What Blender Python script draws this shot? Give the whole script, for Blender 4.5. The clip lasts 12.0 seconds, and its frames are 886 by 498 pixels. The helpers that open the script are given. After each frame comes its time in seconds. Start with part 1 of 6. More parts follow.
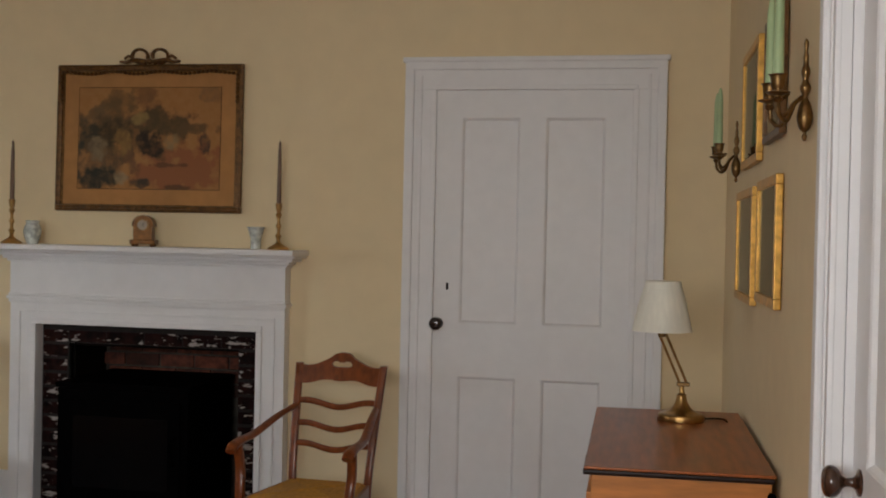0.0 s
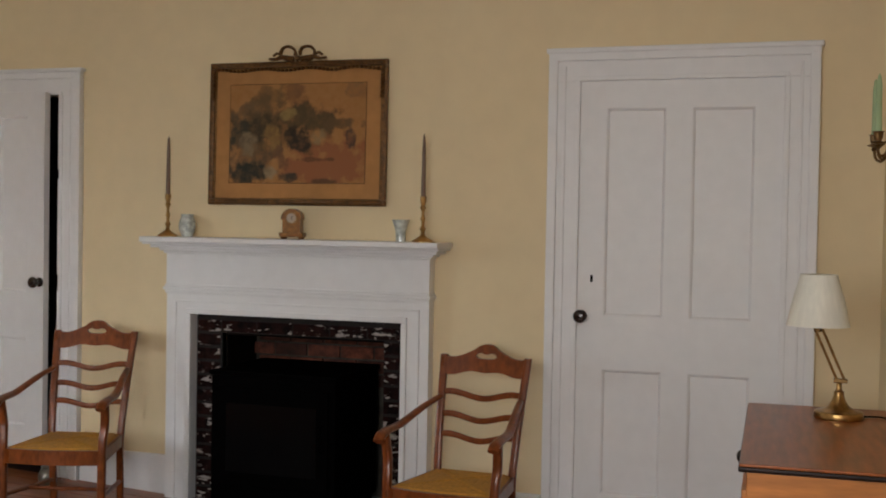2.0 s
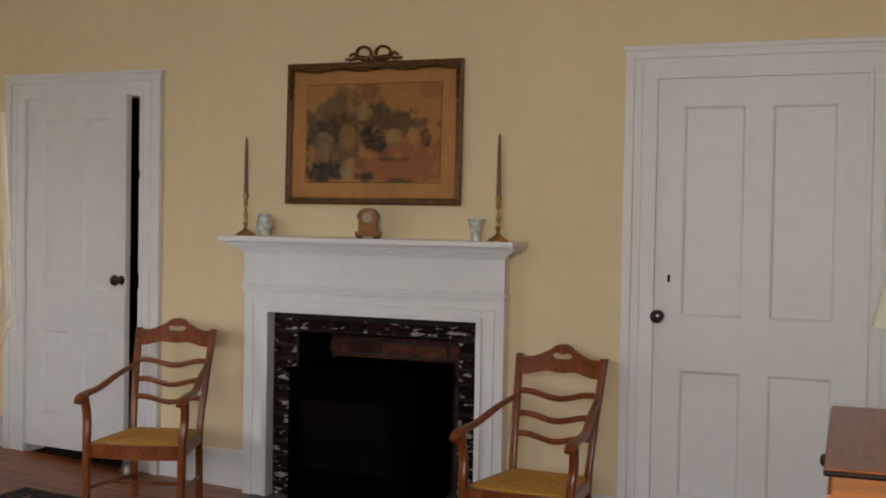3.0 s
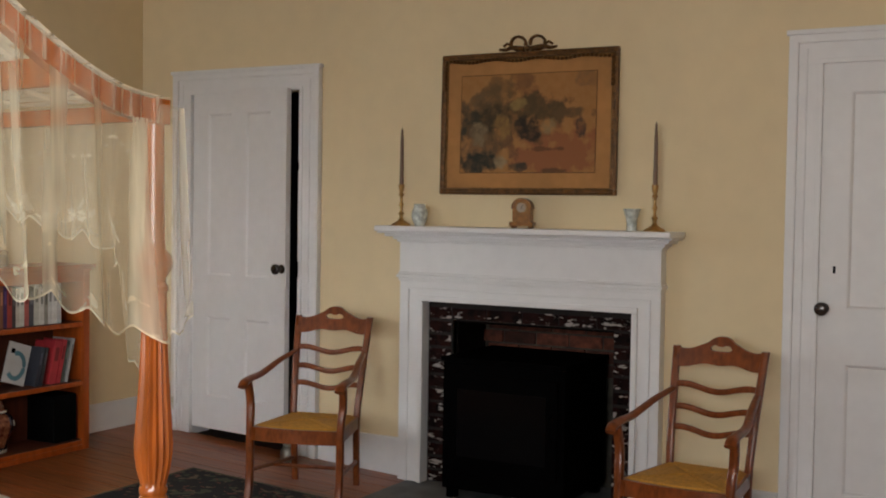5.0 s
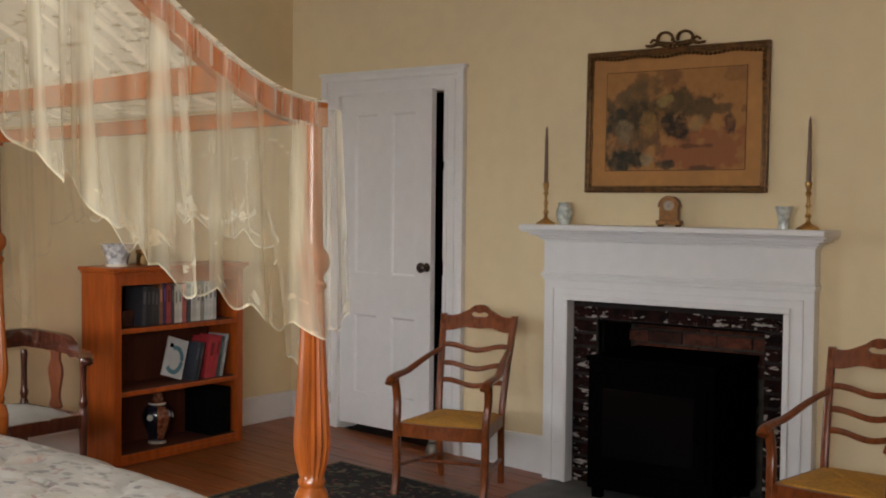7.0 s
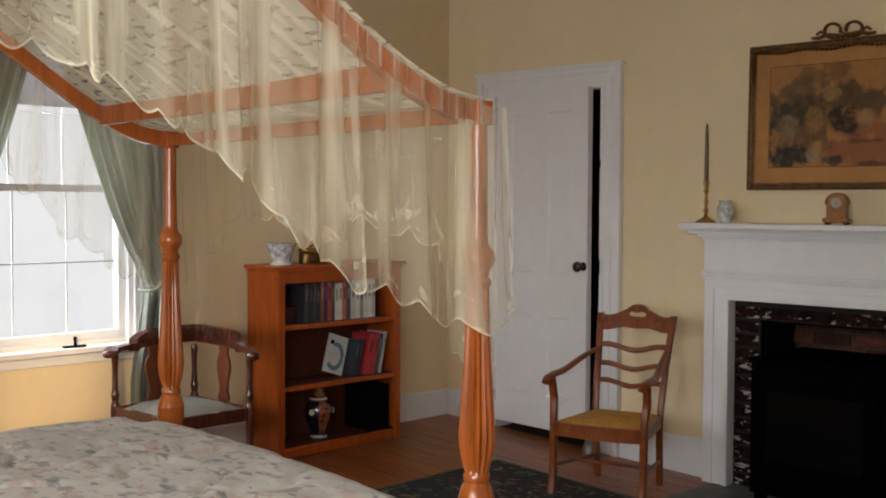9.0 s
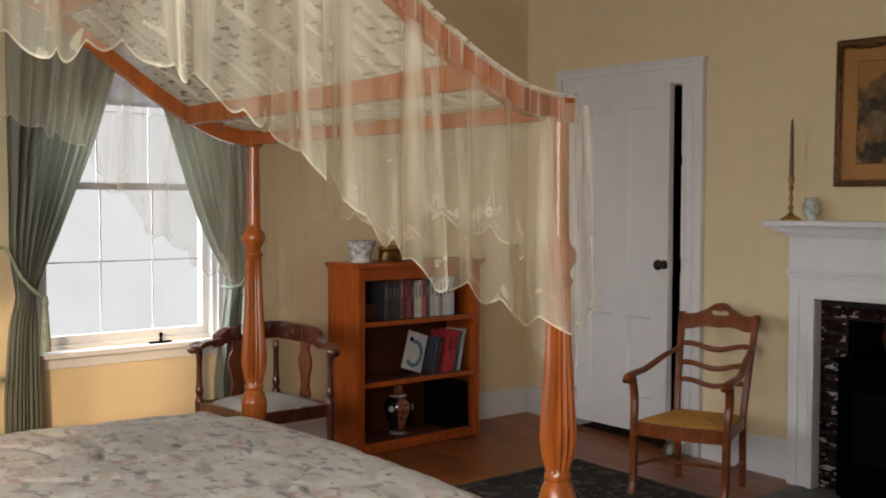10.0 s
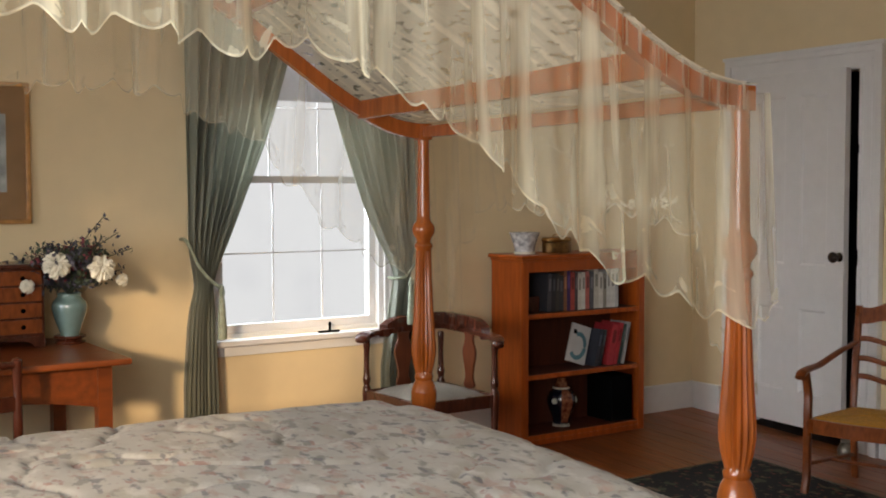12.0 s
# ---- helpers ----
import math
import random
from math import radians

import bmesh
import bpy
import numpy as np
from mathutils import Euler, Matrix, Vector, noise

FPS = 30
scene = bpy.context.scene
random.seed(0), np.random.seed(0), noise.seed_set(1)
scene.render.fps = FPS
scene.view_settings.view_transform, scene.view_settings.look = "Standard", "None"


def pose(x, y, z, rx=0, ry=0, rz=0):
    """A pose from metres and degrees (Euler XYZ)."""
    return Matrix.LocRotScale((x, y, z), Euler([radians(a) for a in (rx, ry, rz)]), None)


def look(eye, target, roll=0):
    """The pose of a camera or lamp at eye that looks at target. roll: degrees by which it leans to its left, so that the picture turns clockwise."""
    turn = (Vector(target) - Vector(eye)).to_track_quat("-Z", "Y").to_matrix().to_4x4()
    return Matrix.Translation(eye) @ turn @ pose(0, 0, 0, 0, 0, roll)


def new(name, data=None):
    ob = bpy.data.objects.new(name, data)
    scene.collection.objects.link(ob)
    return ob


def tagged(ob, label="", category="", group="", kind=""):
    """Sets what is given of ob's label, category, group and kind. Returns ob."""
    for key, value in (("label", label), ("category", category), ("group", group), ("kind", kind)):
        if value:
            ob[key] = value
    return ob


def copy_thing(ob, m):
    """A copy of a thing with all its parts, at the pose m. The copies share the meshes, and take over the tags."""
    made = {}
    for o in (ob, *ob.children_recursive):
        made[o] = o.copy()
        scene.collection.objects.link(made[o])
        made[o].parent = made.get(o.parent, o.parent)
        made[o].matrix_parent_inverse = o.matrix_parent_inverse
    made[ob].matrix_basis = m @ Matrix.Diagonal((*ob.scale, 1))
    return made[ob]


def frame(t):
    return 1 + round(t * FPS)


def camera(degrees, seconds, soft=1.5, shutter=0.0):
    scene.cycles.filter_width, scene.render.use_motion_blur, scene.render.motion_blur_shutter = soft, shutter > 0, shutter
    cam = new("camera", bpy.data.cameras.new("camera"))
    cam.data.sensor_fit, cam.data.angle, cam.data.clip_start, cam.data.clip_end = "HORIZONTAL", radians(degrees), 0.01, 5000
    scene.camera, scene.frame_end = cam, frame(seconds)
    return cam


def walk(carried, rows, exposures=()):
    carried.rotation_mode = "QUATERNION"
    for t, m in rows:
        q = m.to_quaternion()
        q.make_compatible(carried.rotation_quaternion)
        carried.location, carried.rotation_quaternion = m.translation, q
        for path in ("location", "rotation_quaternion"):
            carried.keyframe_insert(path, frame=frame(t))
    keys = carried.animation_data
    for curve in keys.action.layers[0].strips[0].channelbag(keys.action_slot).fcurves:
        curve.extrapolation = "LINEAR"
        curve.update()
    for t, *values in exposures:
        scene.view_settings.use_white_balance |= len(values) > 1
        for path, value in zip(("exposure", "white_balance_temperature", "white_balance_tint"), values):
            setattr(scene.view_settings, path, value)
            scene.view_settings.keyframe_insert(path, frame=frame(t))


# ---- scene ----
cam = camera(42.8, 12.0, soft=1.9)
PATH = [
    (0, (5.337, -5.386, 1.413), (4.946, -3.425, 1.389), 1.2),
    (0.5, (5.337, -5.386, 1.415), (4.889, -3.437, 1.381), 1.1),
    (1, (5.325, -5.387, 1.417), (4.822, -3.452, 1.378), 1.1),
    (1.5, (5.311, -5.391, 1.419), (4.75, -3.472, 1.377), 1.1),
    (2, (5.294, -5.401, 1.42), (4.674, -3.5, 1.375), 1.0),
    (2.5, (5.285, -5.409, 1.421), (4.607, -3.528, 1.374), 1.0),
    (3, (5.271, -5.408, 1.421), (4.534, -3.549, 1.372), 1.0),
    (3.5, (5.263, -5.416, 1.421), (4.459, -3.585, 1.368), 0.9),
    (5.5, (5.236, -5.43, 1.422), (4.215, -3.712, 1.348), 0.8),
    (6, (5.235, -5.435, 1.421), (4.163, -3.748, 1.347), 0.7),
    (6.5, (5.226, -5.441, 1.422), (4.103, -3.788, 1.346), 0.7),
    (7, (5.226, -5.454, 1.423), (4.047, -3.84, 1.346), 0.6),
    (9, (5.21, -5.479, 1.417), (3.827, -4.037, 1.338), 0.3),
    (9.5, (5.205, -5.48, 1.414), (3.772, -4.087, 1.334), 0.1),
    (10, (5.205, -5.483, 1.418), (3.726, -4.14, 1.334), 0.2),
    (10.5, (5.201, -5.489, 1.417), (3.675, -4.2, 1.33), 0.1),
    (11, (5.191, -5.498, 1.415), (3.618, -4.267, 1.325), -0.0),
    (11.5, (5.184, -5.503, 1.415), (3.567, -4.329, 1.323), -0.1),
    (12, (5.18, -5.51, 1.418), (3.53, -4.385, 1.319), -0.1),
]
walk(cam, [(t, look(eye, target, roll)) for t, eye, target, roll in PATH],
     exposures=[(0.0, -0.38), (1.0, -0.18), (2.0, -0.11), (3.5, -0.08), (7.0, -0.08), (9.0, -0.22), (10.5, -0.34), (12.0, -0.36)])

# ---- light ----
world = bpy.data.worlds.new("sky")
scene.world = world
world.use_nodes = True
wn = world.node_tree
sky = wn.nodes.new("ShaderNodeTexSky")
sky.sky_type, sky.sun_disc = "NISHITA", False
sky.sun_elevation, sky.sun_rotation = radians(10.5), radians(126.5)
wn.links.new(sky.outputs[0], wn.nodes["Background"].inputs[0])
wn.nodes["Background"].inputs[1].default_value = 0.1


def area(name, eye, target, sx, sy, watts, colour, spread=180):
    data = bpy.data.lights.new(name, "AREA")
    data.shape, data.size, data.size_y, data.energy, data.color = "RECTANGLE", sx, sy, watts, colour
    data.spread = radians(spread)
    ob = new(name, data)
    ob.matrix_world = look(eye, target)
    return ob


sun = bpy.data.lights.new("sun", "SUN")
sun.energy, sun.angle, sun.color = 3.4, radians(3.5), (1.0, 0.71, 0.41)
new("sun", sun).matrix_world = look((10.0, -7.4, 2.3), (0, 0, 0))
# daylight outside the west window; the south pair is fill added behind the view
area("window_light_west", (-0.95, -3.8, 2.15), (3.0, -2.1, 0.5), 1.5, 2.0, 245, (0.81, 0.915, 1.0))
area("window_light_west", (-0.75, -2.7, 2.75), (1.6, -2.0, 0.9), 1.5, 1.3, 110, (0.81, 0.915, 1.0))
area("window_light_south", (1.5, -6.28, 1.45), (0.5, -0.6, 0.8), 0.9, 1.4, 11, (0.93, 0.965, 1.0), 62)
area("window_light_south", (4.42, -6.28, 1.6), (2.0, -1.0, 0.7), 1.9, 1.0, 98, (0.94, 0.965, 1.0))

# ---- materials ----
def nodes_of(name):
    m = bpy.data.materials.new(name)
    m.use_nodes = True
    t = m.node_tree
    return m, t, t.nodes["Principled BSDF"]


def mat(name, base, rough=0.6, metal=0.0, vary=0.15, scale=12.0, stretch=(1, 1, 1), bump=0.1, coat=0.0, rnd=0.0, tint=None, broad=0.12, spec=0.5):
    """A surface with fine grain and broad, faint staining."""
    m, t, p = nodes_of(name)
    n, l = t.nodes, t.links
    tc, mp = n.new("ShaderNodeTexCoord"), n.new("ShaderNodeMapping")
    mp.inputs["Scale"].default_value = stretch
    l.new(tc.outputs["Object"], mp.inputs[0])
    fine, wide = n.new("ShaderNodeTexNoise"), n.new("ShaderNodeTexNoise")
    fine.inputs["Scale"].default_value, fine.inputs["Detail"].default_value = scale, 6
    wide.inputs["Scale"].default_value, wide.inputs["Detail"].default_value = scale / 7, 3
    l.new(mp.outputs[0], fine.inputs[0]); l.new(mp.outputs[0], wide.inputs[0])
    ramp = n.new("ShaderNodeValToRGB")
    b = np.array(base)
    dark = b * (1 - vary)
    light = np.minimum(b * (1 + vary), 0.95) if tint is None else np.array(tint)
    ramp.color_ramp.elements[0].color, ramp.color_ramp.elements[0].position = (*dark, 1), 0.33
    ramp.color_ramp.elements[1].color, ramp.color_ramp.elements[1].position = (*light, 1), 0.68
    l.new(fine.outputs[0], ramp.inputs[0])
    hsv = n.new("ShaderNodeHueSaturation")
    mr = n.new("ShaderNodeMapRange")
    mr.inputs[1].default_value, mr.inputs[2].default_value = 0.3, 0.7
    mr.inputs[3].default_value, mr.inputs[4].default_value = 1 - broad, 1 + broad
    l.new(wide.outputs[0], mr.inputs[0])
    if rnd:
        oi, mul = n.new("ShaderNodeObjectInfo"), n.new("ShaderNodeMath")
        r2 = n.new("ShaderNodeMapRange")
        r2.inputs[3].default_value, r2.inputs[4].default_value = 1 - rnd, 1 + rnd
        l.new(oi.outputs["Random"], r2.inputs[0])
        mul.operation = "MULTIPLY"
        l.new(mr.outputs[0], mul.inputs[0]); l.new(r2.outputs[0], mul.inputs[1])
        l.new(mul.outputs[0], hsv.inputs["Value"])
    else:
        l.new(mr.outputs[0], hsv.inputs["Value"])
    l.new(ramp.outputs[0], hsv.inputs["Color"])
    l.new(hsv.outputs[0], p.inputs["Base Color"])
    rr = n.new("ShaderNodeMapRange")
    rr.inputs[3].default_value, rr.inputs[4].default_value = max(rough - 0.08, 0.03), min(rough + 0.1, 1)
    l.new(wide.outputs[0], rr.inputs[0]); l.new(rr.outputs[0], p.inputs["Roughness"])
    p.inputs["Metallic"].default_value, p.inputs["Specular IOR Level"].default_value = metal, spec
    p.inputs["Coat Weight"].default_value, p.inputs["Coat Roughness"].default_value = coat, 0.15
    if bump:
        bp = n.new("ShaderNodeBump")
        bp.inputs["Strength"].default_value, bp.inputs["Distance"].default_value = bump, 0.004
        l.new(fine.outputs[0], bp.inputs["Height"]); l.new(bp.outputs[0], p.inputs["Normal"])
    return m


PLASTER = mat("cream_plaster", (0.75, 0.605, 0.375), 0.85, vary=0.02, scale=9, bump=0.10, broad=0.025)
CEIL = mat("ceiling_white", (0.8, 0.78, 0.72), 0.9, vary=0.02, scale=8)
TRIM = mat("white_paint", (0.745, 0.73, 0.72), 0.45, vary=0.02, scale=14, bump=0.05, broad=0.025)
BOARD = mat("floorboard", (0.24, 0.074, 0.024), 0.33, vary=0.35, scale=10, stretch=(0.35, 6, 6), bump=0.15, coat=0.05, rnd=0.22, spec=0.3)
GAPM = mat("floor_gap", (0.03, 0.015, 0.01), 0.9)
CHAIRW = mat("walnut_chair", (0.175, 0.043, 0.009), 0.3, vary=0.3, scale=12, stretch=(4, 4, 1.5), bump=0.04, coat=0.12, spec=0.28)
DARKW = mat("dark_mahogany", (0.060, 0.015, 0.007), 0.25, vary=0.3, scale=12, stretch=(4, 4, 1), coat=0.2, spec=0.4)
BEDW = mat("cherry_bed", (0.29, 0.072, 0.011), 0.22, vary=0.22, scale=10, stretch=(5, 5, 0.6), bump=0.04, coat=0.3, spec=0.42)
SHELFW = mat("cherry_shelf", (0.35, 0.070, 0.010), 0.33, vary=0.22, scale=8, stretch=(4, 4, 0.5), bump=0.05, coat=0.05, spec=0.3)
# darker copy of the cherry: the shade inside the case is put into its colour
SHELF_SHADED = mat("cherry_shelf_shaded", (0.085, 0.017, 0.004), 0.7, vary=0.2, scale=8, stretch=(4, 4, 0.5))
DESKTOP = mat("desk_top", (0.30, 0.085, 0.019), 0.32, vary=0.25, scale=9, stretch=(0.7, 5, 5), coat=0.1, spec=0.3)
DESKB = mat("desk_body", (0.50, 0.185, 0.04), 0.4, vary=0.2, scale=9, stretch=(0.8, 0.8, 5), coat=0.2)
SPLATW = mat("mahogany_splat", (0.11, 0.030, 0.012), 0.3, vary=0.25, scale=10, stretch=(4, 4, 1), coat=0.15, spec=0.35)
EBON = mat("blackened_edge", (0.018, 0.008, 0.005), 0.4, vary=0.3, scale=20, spec=0.2)
TABLEW = mat("pine_table", (0.165, 0.039, 0.008), 0.33, vary=0.25, scale=8, stretch=(4, 0.7, 4), coat=0.15)
BRASS = mat("aged_brass", (0.42, 0.25, 0.09), 0.3, 1.0, vary=0.3, scale=30, bump=0.05)
DBRASS = mat("tarnished_brass", (0.2, 0.115, 0.045), 0.38, 1.0, vary=0.35, scale=40, bump=0.08)
CLOCKM = mat("dark_gilt_case", (0.15, 0.062, 0.013), 0.35, 0.6, vary=0.35, scale=40, bump=0.1)
GILT = mat("gilt_frame", (0.62, 0.34, 0.07), 0.4, 0.55, vary=0.25, scale=40, bump=0.15)
BRONZE = mat("bronzed_gilt", (0.125, 0.056, 0.013), 0.42, 0.4, vary=0.45, scale=45, bump=0.3)
BLACK = mat("black_iron", (0.0012, 0.001, 0.001), 0.7, 0.0, vary=0.3, scale=25, spec=0.012)
KNOBM = mat("dark_knob", (0.03, 0.018, 0.014), 0.25, 0.4, vary=0.3, scale=30, coat=0.4)
BKNOB = mat("brown_knob", (0.055, 0.022, 0.011), 0.22, 0.1, vary=0.3, scale=30, coat=0.3)
RUSH = mat("rush_seat", (0.47, 0.225, 0.028), 0.6, vary=0.2, scale=60, bump=0.35)
CANDLE = mat("grey_candle", (0.155, 0.09, 0.056), 0.5, vary=0.1, scale=10)
GREENC = mat("green_candle", (0.36, 0.47, 0.25), 0.5, vary=0.06, scale=10)
SHADE = mat("lamp_shade_cloth", (0.8, 0.77, 0.66), 0.9, vary=0.04, scale=60, stretch=(1, 1, 0.1), bump=0.1)
PORC = mat("blue_porcelain", (0.62, 0.66, 0.62), 0.15, vary=0.5, scale=38, coat=0.6, tint=(0.72, 0.76, 0.7))
CELADON = mat("celadon_glaze", (0.165, 0.245, 0.235), 0.15, vary=0.12, scale=10, coat=0.7)
SOOT = mat("soot", (0.006, 0.004, 0.003), 0.95, vary=0.4, scale=9, bump=0.3, spec=0.05)
SLATE = mat("hearth_slate", (0.10, 0.10, 0.095), 0.6, vary=0.25, scale=9, bump=0.2)
MORTAR = mat("old_mortar", (0.010, 0.006, 0.005), 0.95, vary=0.4, scale=20, bump=0.4)
PAPER = mat("book_pages", (0.7, 0.66, 0.55), 0.9, vary=0.1, scale=80, stretch=(1, 1, 0.05))
SEATC = mat("grey_green_seat", (0.135, 0.108, 0.080), 0.85, vary=0.12, scale=80, bump=0.3)
LEAF = mat("dried_leaf", (0.045, 0.06, 0.035), 0.7, vary=0.4, scale=30, rnd=0.3)
BERRY = mat("dark_flower", (0.06, 0.055, 0.075), 0.7, vary=0.4, scale=40)
REDF = mat("red_flower", (0.18, 0.03, 0.04), 0.7, vary=0.4, scale=40)
WHITEF = mat("white_petal", (0.70, 0.66, 0.54), 0.7, vary=0.08, scale=30)
BLACKG = mat("stove_glass", (0.003, 0.0025, 0.0025), 0.15, vary=0.1, coat=0.0, bump=0, spec=0.12)
CLOSET_SHADE = mat("closet_shade", (0.02, 0.02, 0.02), 0.9)
MATBOARD = mat("tan_mount", (0.40, 0.19, 0.058), 0.8, vary=0.06, scale=20)
CORD = mat("tieback_cord", (0.27, 0.285, 0.20), 0.7, vary=0.2, scale=60)


def brick_mat():
    """Old painted brick: deep red, sooty, with flaked whitewash."""
    m, t, p = nodes_of("worn_brick")
    n, l = t.nodes, t.links
    tc, a, b = (n.new("ShaderNode" + k) for k in ("TexCoord", "TexNoise", "TexNoise"))
    a.inputs["Scale"].default_value, a.inputs["Detail"].default_value = 22, 8
    b.inputs["Scale"].default_value, b.inputs["Detail"].default_value = 24, 12
    mp = n.new("ShaderNodeMapping")
    mp.inputs["Scale"].default_value = (0.8, 1, 2.2)
    l.new(tc.outputs["Object"], mp.inputs[0])
    l.new(tc.outputs["Object"], a.inputs[0]); l.new(mp.outputs[0], b.inputs[0])
    r = n.new("ShaderNodeValToRGB")
    r.color_ramp.elements[0].color, r.color_ramp.elements[0].position = (0.004, 0.002, 0.002, 1), 0.35
    r.color_ramp.elements[1].color, r.color_ramp.elements[1].position = (0.020, 0.006, 0.0045, 1), 0.62
    l.new(a.outputs[0], r.inputs[0])
    flake = n.new("ShaderNodeValToRGB")
    flake.color_ramp.elements[0].color, flake.color_ramp.elements[0].position = (0, 0, 0, 1), 0.575
    flake.color_ramp.elements[1].color, flake.color_ramp.elements[1].position = (1, 1, 1, 1), 0.63
    l.new(b.outputs[0], flake.inputs[0])
    mix = n.new("ShaderNodeMix")
    mix.data_type = "RGBA"
    mix.inputs["B"].default_value = (0.34, 0.30, 0.27, 1)
    l.new(flake.outputs[0], mix.inputs["Factor"]); l.new(r.outputs[0], mix.inputs["A"])
    l.new(mix.outputs["Result"], p.inputs["Base Color"])
    p.inputs["Roughness"].default_value, p.inputs["Specular IOR Level"].default_value = 0.75, 0.08
    bp = n.new("ShaderNodeBump")
    bp.inputs["Strength"].default_value, bp.inputs["Distance"].default_value = 0.6, 0.004
    l.new(a.outputs[0], bp.inputs["Height"]); l.new(bp.outputs[0], p.inputs["Normal"])
    return m


BRICK = brick_mat()
BRICKIN = mat("firebox_brick", (0.085, 0.022, 0.010), 0.9, vary=0.5, scale=25, bump=0.5, rnd=0.7)
SOOTMORTAR = mat("sooty_mortar", (0.040, 0.034, 0.026), 0.95, vary=0.4, scale=18, bump=0.4)


def cloth_mat(name, colour, through_light, vary=0.12, scale=60, stretch=(1, 1, 1), sheen=0.2):
    m, t, p = nodes_of(name)
    n, l = t.nodes, t.links
    tc, mp, no = n.new("ShaderNodeTexCoord"), n.new("ShaderNodeMapping"), n.new("ShaderNodeTexNoise")
    mp.inputs["Scale"].default_value = stretch
    no.inputs["Scale"].default_value, no.inputs["Detail"].default_value = scale, 5
    l.new(tc.outputs["Object"], mp.inputs[0]); l.new(mp.outputs[0], no.inputs[0])
    r = n.new("ShaderNodeValToRGB")
    b = np.array(colour)
    r.color_ramp.elements[0].color, r.color_ramp.elements[0].position = (*(b * (1 - vary)), 1), 0.3
    r.color_ramp.elements[1].color, r.color_ramp.elements[1].position = (*(b * (1 + vary)), 1), 0.7
    l.new(no.outputs[0], r.inputs[0]); l.new(r.outputs[0], p.inputs["Base Color"])
    p.inputs["Roughness"].default_value, p.inputs["Sheen Weight"].default_value = 0.55, sheen
    tr, mx = n.new("ShaderNodeBsdfTranslucent"), n.new("ShaderNodeMixShader")
    l.new(r.outputs[0], tr.inputs[0])
    mx.inputs[0].default_value = through_light
    l.new(p.outputs[0], mx.inputs[1]); l.new(tr.outputs[0], mx.inputs[2])
    l.new(mx.outputs[0], n["Material Output"].inputs[0])
    return m


CURTAIN = cloth_mat("sage_satin", (0.215, 0.22, 0.165), 0.38, scale=25, stretch=(1, 8, 0.3), sheen=0.5)
BLIND = cloth_mat("roller_blind_cloth", (0.62, 0.61, 0.62), 0.22, vary=0.04)


